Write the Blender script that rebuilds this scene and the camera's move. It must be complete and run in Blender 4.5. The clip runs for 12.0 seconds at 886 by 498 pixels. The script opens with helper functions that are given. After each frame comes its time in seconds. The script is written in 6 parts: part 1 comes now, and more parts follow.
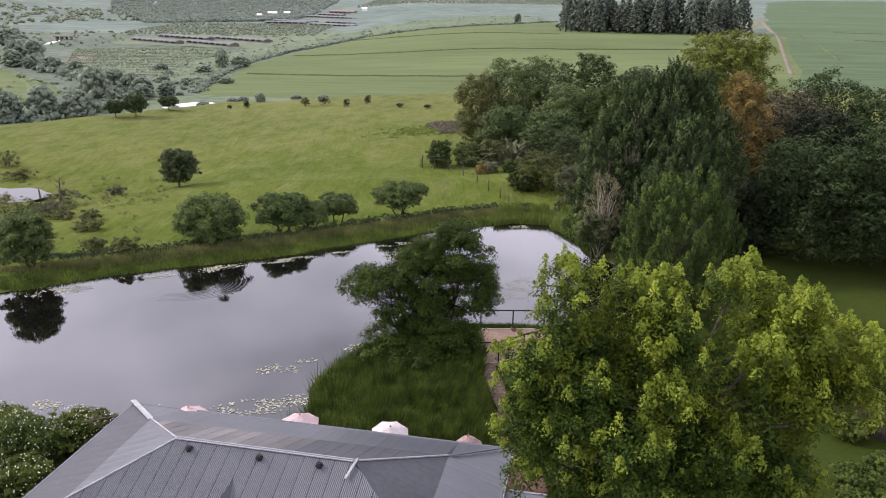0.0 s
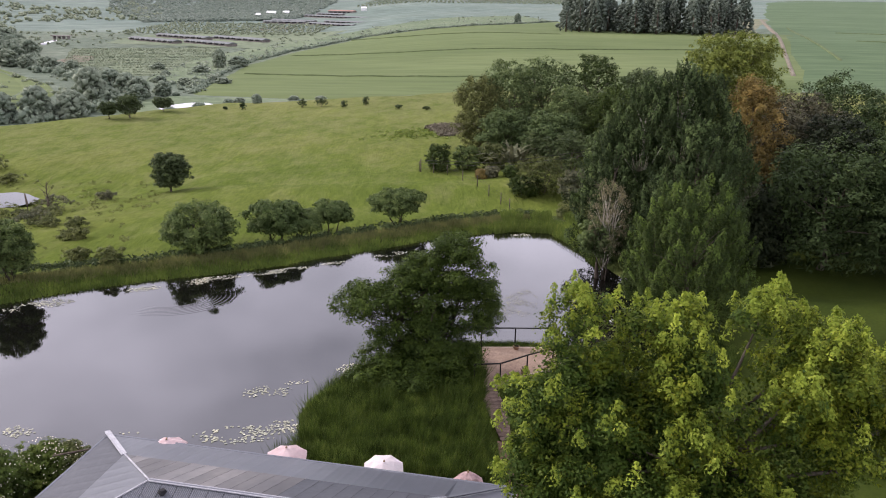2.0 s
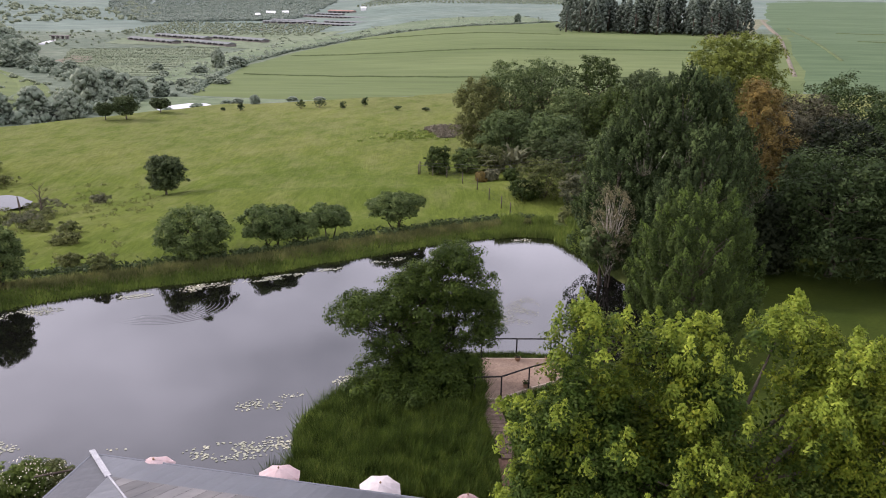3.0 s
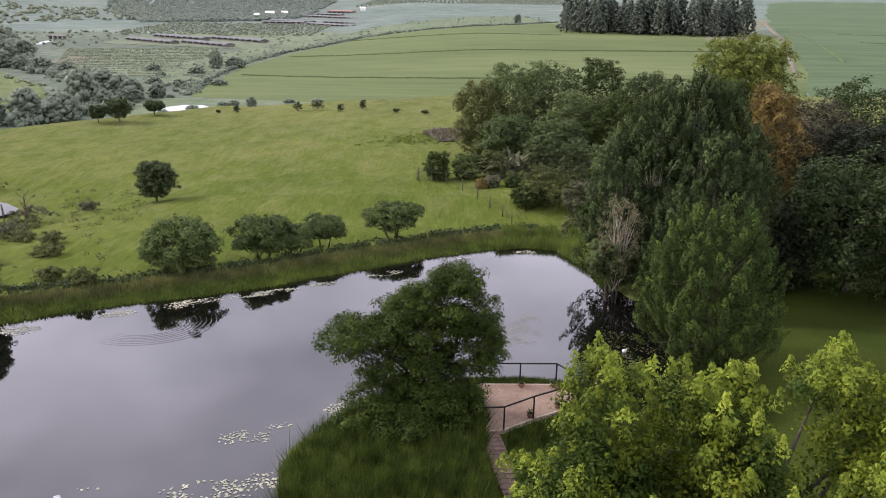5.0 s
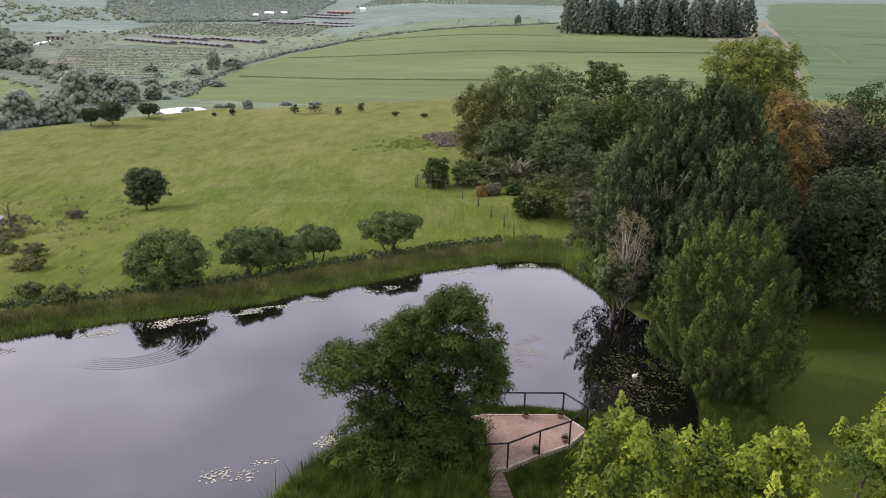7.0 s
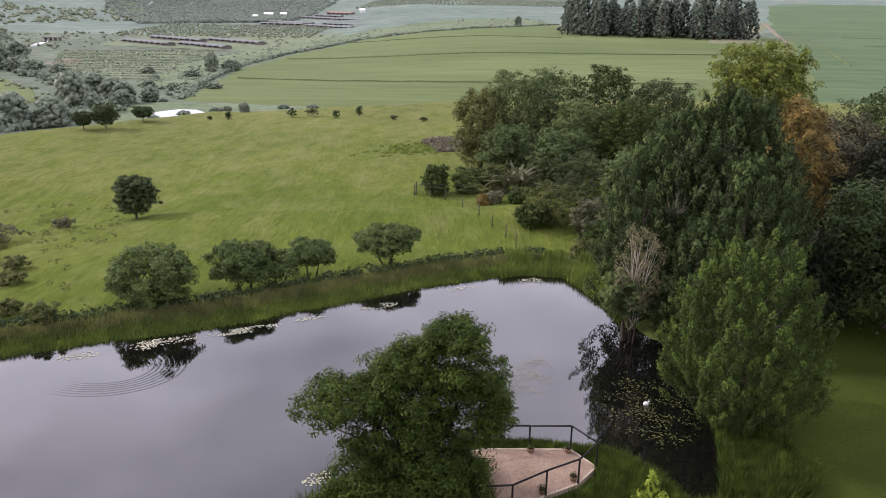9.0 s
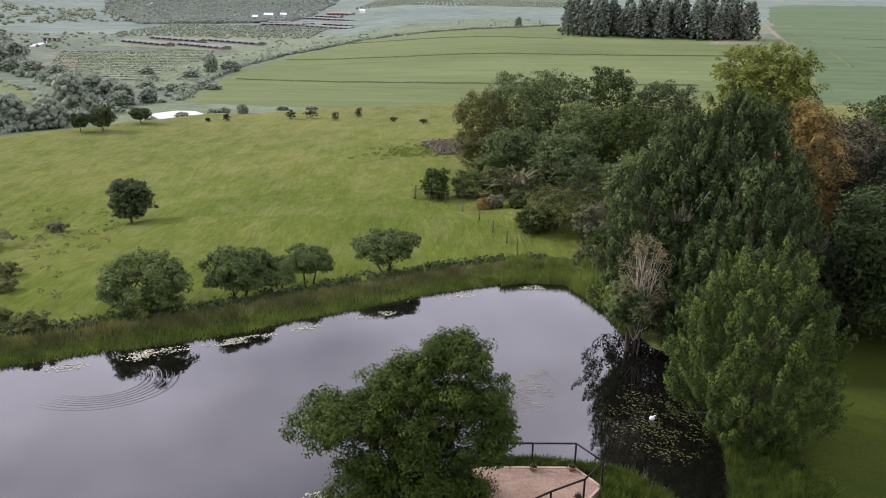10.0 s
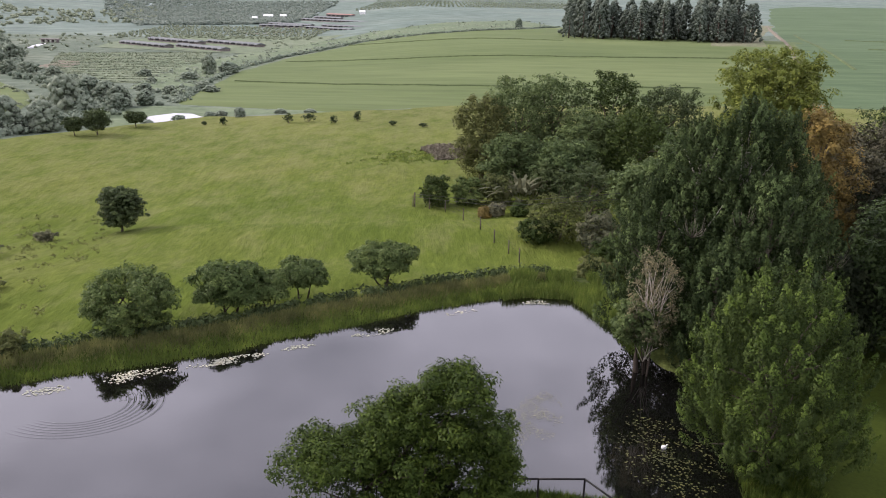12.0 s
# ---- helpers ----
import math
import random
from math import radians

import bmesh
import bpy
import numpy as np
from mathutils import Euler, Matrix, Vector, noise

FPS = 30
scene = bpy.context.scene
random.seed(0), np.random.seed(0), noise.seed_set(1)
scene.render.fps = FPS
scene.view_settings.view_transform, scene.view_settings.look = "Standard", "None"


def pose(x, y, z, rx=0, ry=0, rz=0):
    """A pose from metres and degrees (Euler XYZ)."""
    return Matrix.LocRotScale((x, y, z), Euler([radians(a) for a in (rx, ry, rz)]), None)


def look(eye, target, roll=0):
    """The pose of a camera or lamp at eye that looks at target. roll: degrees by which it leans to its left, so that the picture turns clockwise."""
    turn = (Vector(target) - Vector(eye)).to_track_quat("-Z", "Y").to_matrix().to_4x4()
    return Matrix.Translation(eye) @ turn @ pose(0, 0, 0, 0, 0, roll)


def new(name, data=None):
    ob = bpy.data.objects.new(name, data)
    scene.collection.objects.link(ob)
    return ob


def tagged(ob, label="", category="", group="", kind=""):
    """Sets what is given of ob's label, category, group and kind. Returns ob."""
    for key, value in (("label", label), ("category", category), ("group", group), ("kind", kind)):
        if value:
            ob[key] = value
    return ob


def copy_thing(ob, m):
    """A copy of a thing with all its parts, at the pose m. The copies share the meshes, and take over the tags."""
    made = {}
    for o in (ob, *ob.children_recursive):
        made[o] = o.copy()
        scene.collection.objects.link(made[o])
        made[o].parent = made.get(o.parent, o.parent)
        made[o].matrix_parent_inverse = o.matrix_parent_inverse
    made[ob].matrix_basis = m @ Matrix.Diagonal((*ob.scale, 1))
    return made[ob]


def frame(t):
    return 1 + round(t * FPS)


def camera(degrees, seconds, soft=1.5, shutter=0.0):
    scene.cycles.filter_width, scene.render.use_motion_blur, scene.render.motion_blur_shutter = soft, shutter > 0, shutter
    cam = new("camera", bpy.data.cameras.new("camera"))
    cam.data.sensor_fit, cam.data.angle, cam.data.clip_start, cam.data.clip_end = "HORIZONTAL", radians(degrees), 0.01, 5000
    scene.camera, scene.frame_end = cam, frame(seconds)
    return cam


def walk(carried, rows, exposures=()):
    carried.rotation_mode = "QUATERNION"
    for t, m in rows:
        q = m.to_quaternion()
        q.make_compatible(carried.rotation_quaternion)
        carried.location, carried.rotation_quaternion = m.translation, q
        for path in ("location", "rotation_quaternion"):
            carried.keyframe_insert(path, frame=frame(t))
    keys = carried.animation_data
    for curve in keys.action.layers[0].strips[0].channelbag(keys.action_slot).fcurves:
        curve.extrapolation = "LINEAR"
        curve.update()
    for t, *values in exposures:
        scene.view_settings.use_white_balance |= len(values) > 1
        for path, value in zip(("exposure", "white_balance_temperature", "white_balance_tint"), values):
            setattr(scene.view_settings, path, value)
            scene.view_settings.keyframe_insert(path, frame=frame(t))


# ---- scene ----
cam = camera(58.0, 12.0, 1.0)
PATH = [
    (0, (-0.051, -0.180, 21.717), (-0.039, 9.332, 18.633), 0.84),
    (1, (-0.026, 1.216, 21.717), (-0.010, 10.728, 18.630), 0.88),
    (2, (-0.004, 2.689, 21.727), (0.016, 12.200, 18.639), 0.91),
    (3, (0.015, 4.220, 21.747), (0.039, 13.731, 18.659), 0.95),
    (4, (0.032, 5.792, 21.776), (0.059, 15.304, 18.688), 0.99),
    (5, (0.047, 7.387, 21.812), (0.077, 16.899, 18.726), 1.02),
    (6, (0.060, 8.988, 21.855), (0.092, 18.500, 18.772), 1.05),
    (7, (0.072, 10.575, 21.904), (0.106, 20.089, 18.824), 1.09),
    (8, (0.082, 12.132, 21.956), (0.117, 21.647, 18.881), 1.12),
    (9, (0.090, 13.640, 22.012), (0.127, 23.157, 18.942), 1.15),
    (10, (0.098, 15.081, 22.070), (0.135, 24.600, 19.006), 1.18),
    (11, (0.105, 16.438, 22.128), (0.143, 25.960, 19.071), 1.21),
    (12, (0.112, 17.693, 22.187), (0.149, 27.217, 19.137), 1.24),
]
walk(cam, [(t, look(eye, target, roll)) for t, eye, target, roll in PATH], [(0, 0.05, 6100, 24), (12, 0.05, 6100, 24)])

# ---- world, sun and exposure ----
SUN_AZ, SUN_EL = radians(-72), radians(33)      # azimuth from +y towards +x
world = bpy.data.worlds.new("world")
scene.world = world
world.use_nodes = True
wn, wl = world.node_tree.nodes, world.node_tree.links
wn.clear()
sky = wn.new("ShaderNodeTexSky")
sky.sky_type, sky.sun_disc = "NISHITA", False
sky.sun_elevation, sky.sun_rotation = SUN_EL, SUN_AZ
sky.air_density, sky.dust_density, sky.ozone_density = 1.2, 4.0, 1.0
w_co = wn.new("ShaderNodeTexCoord")
w_map = wn.new("ShaderNodeMapping")
w_map.inputs["Scale"].default_value = (1.0, 1.0, 2.2)
clouds = wn.new("ShaderNodeTexNoise")
clouds.inputs["Scale"].default_value, clouds.inputs["Detail"].default_value = 2.6, 5.0
c_ramp = wn.new("ShaderNodeValToRGB")
c_ramp.color_ramp.elements[0].position, c_ramp.color_ramp.elements[0].color = 0.33, (5.9, 5.9, 6.0, 1)
c_ramp.color_ramp.elements[1].position, c_ramp.color_ramp.elements[1].color = 0.66, (14.2, 13.9, 14.1, 1)
w_mix = wn.new("ShaderNodeMix")
w_mix.data_type = "RGBA"
w_mix.inputs[0].default_value = 0.8
w_bg = wn.new("ShaderNodeBackground")
w_bg.inputs["Strength"].default_value = 0.178
w_out = wn.new("ShaderNodeOutputWorld")
wl.new(w_co.outputs["Generated"], w_map.inputs["Vector"])
wl.new(w_map.outputs["Vector"], clouds.inputs["Vector"])
wl.new(clouds.outputs["Fac"], c_ramp.inputs["Fac"])
wl.new(sky.outputs["Color"], w_mix.inputs[6])
wl.new(c_ramp.outputs["Color"], w_mix.inputs[7])
wl.new(w_mix.outputs[2], w_bg.inputs["Color"])
wl.new(w_bg.outputs["Background"], w_out.inputs["Surface"])
sun = new("sun", bpy.data.lights.new("sun", "SUN"))
sun.data.energy, sun.data.angle, sun.data.color = 3.8, radians(5), (1.0, 0.93, 0.83)
sun_dir = Vector((math.sin(SUN_AZ) * math.cos(SUN_EL), math.cos(SUN_AZ) * math.cos(SUN_EL), math.sin(SUN_EL)))
sun.matrix_world = look(sun_dir * 300, (0, 0, 0))

# ---- materials ----


def ramp_of(nt, source, stops):
    r = nt.nodes.new("ShaderNodeValToRGB")
    while len(r.color_ramp.elements) < len(stops):
        r.color_ramp.elements.new(0.5)
    for e, (p, c) in zip(r.color_ramp.elements, stops):
        e.position, e.color = p, (*c, 1)
    nt.links.new(source, r.inputs["Fac"])
    return r.outputs["Color"]


def noise_of(nt, scale, detail=5.0, stretch=(1, 1, 1), turn=0.0, rough=0.55):
    co = nt.nodes.new("ShaderNodeTexCoord")
    mp = nt.nodes.new("ShaderNodeMapping")
    mp.inputs["Scale"].default_value = stretch
    mp.inputs["Rotation"].default_value = (0, 0, turn)
    n = nt.nodes.new("ShaderNodeTexNoise")
    n.inputs["Scale"].default_value, n.inputs["Detail"].default_value, n.inputs["Roughness"].default_value = scale, detail, rough
    nt.links.new(co.outputs["Object"], mp.inputs["Vector"])
    nt.links.new(mp.outputs["Vector"], n.inputs["Vector"])
    return n.outputs["Fac"]


def blend(nt, fac, a, b, kind="MIX"):
    m = nt.nodes.new("ShaderNodeMix")
    m.data_type, m.blend_type = "RGBA", kind
    if isinstance(fac, float):
        m.inputs[0].default_value = fac
    else:
        nt.links.new(fac, m.inputs[0])
    nt.links.new(a, m.inputs[6])
    nt.links.new(b, m.inputs[7])
    return m.outputs[2]


def fresh(name):
    m = bpy.data.materials.new(name)
    m.use_nodes = True
    return m, m.node_tree, m.node_tree.nodes["Principled BSDF"]


def surface(name, stops, scale, fine=None, fine_scale=20.0, rough=0.9, metal=0.0, bump=0.3, bump_dist=0.05, spec=0.08,
            stretch=(1, 1, 1), turn=0.0, piece=0.0):
    """A surface with large-scale tones, a finer grain multiplied in, and relief."""
    m, nt, p = fresh(name)
    big = ramp_of(nt, noise_of(nt, scale, 4, stretch, turn), stops)
    grain_n = noise_of(nt, fine_scale, 6, stretch, turn)
    grain = ramp_of(nt, grain_n, fine or [(0.3, (0.7, 0.7, 0.7)), (0.7, (1.15, 1.15, 1.15))])
    col = blend(nt, 1.0, big, grain, "MULTIPLY")
    if piece:
        oi = nt.nodes.new("ShaderNodeObjectInfo")
        tone = ramp_of(nt, oi.outputs["Random"], [(0, (1 - piece,) * 3), (1, (1 + piece,) * 3)])
        col = blend(nt, 1.0, col, tone, "MULTIPLY")
    nt.links.new(col, p.inputs["Base Color"])
    p.inputs["Roughness"].default_value, p.inputs["Metallic"].default_value = rough, metal
    p.inputs["Specular IOR Level"].default_value = spec
    if bump:
        b = nt.nodes.new("ShaderNodeBump")
        b.inputs["Strength"].default_value, b.inputs["Distance"].default_value = bump, bump_dist
        nt.links.new(grain_n, b.inputs["Height"])
        nt.links.new(b.outputs["Normal"], p.inputs["Normal"])
    return m


def foliage(name, stops, through_light=0.35, clump=0.5, gloss=0.06, tuft=2.2, tint=None, play=0.55, vary=0.55, lift=1.12):
    """Leaves: each leaf has a tone of its own, drifting over the crown, and lets some light through."""
    m, nt, p = fresh(name)
    g = nt.nodes.new("ShaderNodeNewGeometry")
    mean = [sum(c[i] for _, c in stops) / len(stops) for i in range(3)]
    stops = [(q, [lift * (m + (v - m) * vary) for m, v in zip(mean, c)]) for q, c in stops]
    leaf = ramp_of(nt, g.outputs["Random Per Island"], [(q, (r * 1.05 + 0.001, v, b * 0.95 + 0.001)) for q, (r, v, b) in stops])
    drift = ramp_of(nt, noise_of(nt, clump, 3), [(0.3, (0.72, 0.74, 0.72)), (0.7, (1.2, 1.16, 1.1))])
    oi = nt.nodes.new("ShaderNodeObjectInfo")
    own = ramp_of(nt, oi.outputs["Random"], [(0, (0.85, 0.88, 0.85)), (1, (1.14, 1.1, 1.05))])
    tufts = ramp_of(nt, noise_of(nt, tuft, 2), [(0.32, (1 - 0.5 * play, 1 - 0.45 * play, 1 - 0.45 * play)), (0.5, (0.95, 0.95, 0.95)), (0.7, (1 + 0.6 * play, 1 + 0.5 * play, 1 + 0.35 * play))])
    col = blend(nt, 1.0, blend(nt, 1.0, leaf, drift, "MULTIPLY"), own, "MULTIPLY")
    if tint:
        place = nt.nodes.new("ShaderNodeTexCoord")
        lean_to = nt.nodes.new("ShaderNodeVectorMath")          # young growth, yellowed and brightened as if lit, towards the top and +x
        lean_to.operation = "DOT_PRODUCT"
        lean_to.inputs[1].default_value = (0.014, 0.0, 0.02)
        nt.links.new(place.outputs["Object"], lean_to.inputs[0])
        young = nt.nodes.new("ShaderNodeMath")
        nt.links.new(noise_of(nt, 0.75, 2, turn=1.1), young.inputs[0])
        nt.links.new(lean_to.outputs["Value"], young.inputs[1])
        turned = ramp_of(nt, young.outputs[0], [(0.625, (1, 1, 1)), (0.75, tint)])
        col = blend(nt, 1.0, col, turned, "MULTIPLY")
    col = blend(nt, 1.0, col, tufts, "MULTIPLY")
    nt.links.new(col, p.inputs["Base Color"])
    p.inputs["Roughness"].default_value, p.inputs["Specular IOR Level"].default_value = 0.55, gloss
    t = nt.nodes.new("ShaderNodeBsdfTranslucent")
    nt.links.new(col, t.inputs["Color"])
    mix = nt.nodes.new("ShaderNodeMixShader")
    mix.inputs[0].default_value = min(through_light * 0.65, 0.85)
    out = nt.nodes["Material Output"]
    nt.links.new(p.outputs[0], mix.inputs[1])
    nt.links.new(t.outputs[0], mix.inputs[2])
    nt.links.new(mix.outputs[0], out.inputs["Surface"])
    return m


def meadow_material():
    """Rough hay meadow: broad drifts of colour, hummocks, paler wind-combed seed heads, and glare coloured in towards
    the brow.
    """
    m, nt, p = fresh("meadow_grass")
    broad = ramp_of(nt, noise_of(nt, 0.03, 3), [(0.3, (0.058, 0.085, 0.013)), (0.5, (0.077, 0.103, 0.018)), (0.7, (0.1, 0.117, 0.027))])
    mid_n = noise_of(nt, 0.5, 6, (1.3, 0.36, 1), -0.3, 0.66)
    mid = ramp_of(nt, mid_n, [(0.3, (0.82, 0.84, 0.8)), (0.5, (0.98, 0.98, 0.98)), (0.7, (1.14, 1.11, 1.1))])
    fine = ramp_of(nt, noise_of(nt, 1.7, 6, (1.2, 0.36, 1), -0.25, 0.7), [(0.3, (0.76, 0.79, 0.75)), (0.7, (1.2, 1.17, 1.15))])
    col = blend(nt, 1.0, blend(nt, 1.0, broad, mid, "MULTIPLY"), fine, "MULTIPLY")
    straw_n = noise_of(nt, 0.3, 8, (0.9, 0.5, 1), -0.5, 0.75)
    where = nt.nodes.new("ShaderNodeTexCoord")
    brow = nt.nodes.new("ShaderNodeVectorMath")             # glare and haze put into the colour: more straw towards the brow
    brow.operation = "DOT_PRODUCT"
    brow.inputs[1].default_value = (0.0, 0.0022, 0.0)
    nt.links.new(where.outputs["Object"], brow.inputs[0])
    straw_glare = nt.nodes.new("ShaderNodeMath")
    nt.links.new(straw_n, straw_glare.inputs[0])
    nt.links.new(brow.outputs["Value"], straw_glare.inputs[1])
    straw = ramp_of(nt, straw_glare.outputs[0], [(0.68, (0, 0, 0)), (1.05, (0.42, 0.42, 0.42))])
    rgb = nt.nodes.new("ShaderNodeRGB")
    rgb.outputs[0].default_value = (0.2, 0.185, 0.09, 1)
    col = blend(nt, straw, col, rgb.outputs[0])
    nt.links.new(col, p.inputs["Base Color"])
    p.inputs["Roughness"].default_value, p.inputs["Specular IOR Level"].default_value = 1.0, 0.03
    b = nt.nodes.new("ShaderNodeBump")
    b.inputs["Strength"].default_value, b.inputs["Distance"].default_value = 0.7, 0.5
    nt.links.new(mid_n, b.inputs["Height"])
    b2 = nt.nodes.new("ShaderNodeBump")
    b2.inputs["Strength"].default_value, b2.inputs["Distance"].default_value = 0.7, 0.2
    nt.links.new(noise_of(nt, 1.7, 6, (1.2, 0.36, 1), -0.25, 0.7), b2.inputs["Height"])
    nt.links.new(b.outputs["Normal"], b2.inputs["Normal"])
    nt.links.new(b2.outputs["Normal"], p.inputs["Normal"])
    return m


M_meadow = meadow_material()
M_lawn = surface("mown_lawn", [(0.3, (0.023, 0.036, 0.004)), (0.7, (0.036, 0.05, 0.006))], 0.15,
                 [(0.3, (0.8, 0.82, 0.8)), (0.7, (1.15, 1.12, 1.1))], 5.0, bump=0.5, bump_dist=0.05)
M_bank = surface("bank_soil_and_grass", [(0.35, (0.035, 0.05, 0.012)), (0.65, (0.09, 0.11, 0.03))], 0.4, fine_scale=6, bump=0.8, bump_dist=0.15)
M_bed = surface("pond_bed", [(0.3, (0.02, 0.018, 0.012)), (0.7, (0.04, 0.035, 0.02))], 0.5)
# valley, hills, plantation floor and crop: their colours carry the haze of distance
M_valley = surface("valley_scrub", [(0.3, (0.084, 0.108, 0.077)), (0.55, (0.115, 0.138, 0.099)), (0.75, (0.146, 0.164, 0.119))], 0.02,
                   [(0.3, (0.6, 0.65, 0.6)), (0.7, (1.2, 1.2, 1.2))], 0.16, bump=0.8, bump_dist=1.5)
M_far = surface("hazed_far_hills", [(0.3, (0.101, 0.137, 0.113)), (0.55, (0.133, 0.169, 0.138)), (0.75, (0.164, 0.195, 0.156))], 0.006,
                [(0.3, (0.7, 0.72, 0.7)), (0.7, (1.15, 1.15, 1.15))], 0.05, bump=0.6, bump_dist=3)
M_stand = surface("hazed_plantation_floor", [(0.3, (0.165, 0.209, 0.189)), (0.7, (0.182, 0.226, 0.204))], 0.01, fine_scale=0.05, bump=0)
M_cane = surface("hazed_green_crop", [(0.3, (0.080, 0.108, 0.038)), (0.7, (0.114, 0.142, 0.056))], 0.012,
                 [(0.3, (0.8, 0.83, 0.8)), (0.7, (1.12, 1.1, 1.1))], 0.12, bump=0.4, bump_dist=0.5, stretch=(0.25, 1.6, 1), turn=0.1)
M_cane_b = surface("young_crop", [(0.3, (0.059, 0.094, 0.044)), (0.7, (0.081, 0.118, 0.057))], 0.015,
                   [(0.3, (0.8, 0.83, 0.8)), (0.7, (1.12, 1.1, 1.1))], 0.12, bump=0.4, bump_dist=0.5, stretch=(0.3, 1.4, 1), turn=-0.3)
M_orchard = surface("orchard_ground", [(0.3, (0.114, 0.147, 0.086)), (0.7, (0.149, 0.177, 0.109))], 0.02, fine_scale=0.3, bump=0.2)
M_earth = surface("bare_earth", [(0.3, (0.145, 0.128, 0.092)), (0.7, (0.19, 0.168, 0.125))], 0.15, fine_scale=1.2, bump=0.5, bump_dist=0.2)
M_rough = surface("rough_dry_ground", [(0.3, (0.12, 0.135, 0.075)), (0.7, (0.18, 0.175, 0.11))], 0.06, fine_scale=0.4, bump=0.5, bump_dist=0.4)
M_scrub = surface("rough_green_scrub", [(0.3, (0.1, 0.132, 0.075)), (0.7, (0.14, 0.17, 0.1))], 0.03, [(0.3, (0.7, 0.74, 0.7)), (0.7, (1.15, 1.15, 1.15))], 0.3, bump=0.6, bump_dist=0.8)
M_furrow = surface("dark_furrow", [(0.3, (0.075, 0.1, 0.042)), (0.7, (0.095, 0.122, 0.052))], 0.05, fine_scale=0.4, bump=0.2)
M_paving = surface("sandy_paving", [(0.3, (0.19, 0.135, 0.1)), (0.7, (0.27, 0.2, 0.15))], 0.5, fine_scale=9, bump=0.25, bump_dist=0.02)
M_terrace = surface("brown_brick_paving", [(0.3, (0.1, 0.062, 0.045)), (0.7, (0.16, 0.1, 0.075))], 0.7, fine_scale=9, bump=0.3, bump_dist=0.02)
M_kerb = surface("weathered_timber_edge", [(0.3, (0.28, 0.22, 0.16)), (0.7, (0.4, 0.33, 0.26))], 2.0, fine_scale=12)
M_plank = surface("weathered_planks", [(0.3, (0.10, 0.07, 0.055)), (0.7, (0.19, 0.14, 0.11))], 1.5, fine_scale=14, piece=0.2, bump=0.5, bump_dist=0.01)
M_rail = surface("dark_painted_steel", [(0.3, (0.012, 0.012, 0.012)), (0.7, (0.025, 0.024, 0.022))], 3, rough=0.45, bump=0.1)
M_pot = surface("terracotta", [(0.3, (0.22, 0.13, 0.08)), (0.7, (0.33, 0.22, 0.15))], 4, fine_scale=25)
M_soil = surface("potting_soil", [(0.3, (0.02, 0.015, 0.01)), (0.7, (0.05, 0.035, 0.025))], 6)
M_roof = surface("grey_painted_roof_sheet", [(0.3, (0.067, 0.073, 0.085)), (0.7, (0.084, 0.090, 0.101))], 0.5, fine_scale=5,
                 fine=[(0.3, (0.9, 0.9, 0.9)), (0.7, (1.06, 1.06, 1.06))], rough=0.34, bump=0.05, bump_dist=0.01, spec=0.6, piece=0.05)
# darker, rougher sheet for the left lower, right upper and far upper bands
M_roof_dull = surface("dull_roof_sheet", [(0.3, (0.051, 0.055, 0.063)), (0.7, (0.066, 0.071, 0.079))], 0.5, fine_scale=5, fine=[(0.3, (0.738, 0.738, 0.738)), (0.7, (1.06, 1.06, 1.06))],
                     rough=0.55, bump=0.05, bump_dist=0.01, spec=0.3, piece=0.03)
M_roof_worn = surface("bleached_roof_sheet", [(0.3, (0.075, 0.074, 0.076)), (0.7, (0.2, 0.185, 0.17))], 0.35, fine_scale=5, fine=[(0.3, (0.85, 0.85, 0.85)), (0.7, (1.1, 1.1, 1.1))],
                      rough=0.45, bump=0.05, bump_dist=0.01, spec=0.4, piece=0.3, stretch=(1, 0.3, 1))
M_cap = surface("pale_roof_flashing", [(0.3, (0.26, 0.26, 0.28)), (0.7, (0.38, 0.38, 0.39))], 2.5, rough=0.5, bump=0.05)
M_wall = surface("plastered_wall", [(0.3, (0.42, 0.38, 0.32)), (0.7, (0.52, 0.47, 0.4))], 0.8, fine_scale=10)
M_vent = surface("black_vent", [(0.3, (0.012, 0.012, 0.013)), (0.7, (0.03, 0.03, 0.03))], 4, rough=0.5)
M_brolly = surface("pale_pink_canvas", [(0.3, (0.66, 0.52, 0.52)), (0.7, (0.76, 0.63, 0.62))], 1.2, fine_scale=6, bump=0.1, fine=[(0.3, (0.93, 0.93, 0.93)), (0.7, (1.05, 1.05, 1.05))])
M_brolly_b = surface("dusky_pink_canvas", [(0.3, (0.5, 0.36, 0.35)), (0.7, (0.62, 0.46, 0.44))], 1.2, fine_scale=6, bump=0.1)
M_brolly_w = surface("off_white_canvas", [(0.3, (0.74, 0.68, 0.68)), (0.7, (0.82, 0.77, 0.76))], 1.2, fine_scale=6, bump=0.1, fine=[(0.3, (0.93, 0.93, 0.93)), (0.7, (1.05, 1.05, 1.05))])
M_pole = surface("pale_wood_pole", [(0.3, (0.3, 0.2, 0.12)), (0.7, (0.4, 0.28, 0.18))], 3)
M_bark = surface("grey_brown_bark", [(0.3, (0.06, 0.048, 0.036)), (0.7, (0.13, 0.11, 0.085))], 1.5, fine_scale=8, bump=0.8, stretch=(1, 1, 0.3))
M_bark_dark = surface("dark_bark", [(0.3, (0.03, 0.024, 0.018)), (0.7, (0.07, 0.058, 0.045))], 1.5, fine_scale=8, bump=0.8, stretch=(1, 1, 0.3))
M_bark_pale = surface("pale_bare_twigs", [(0.3, (0.27, 0.25, 0.2)), (0.7, (0.42, 0.39, 0.33))], 1.5, fine_scale=8, bump=0.6)
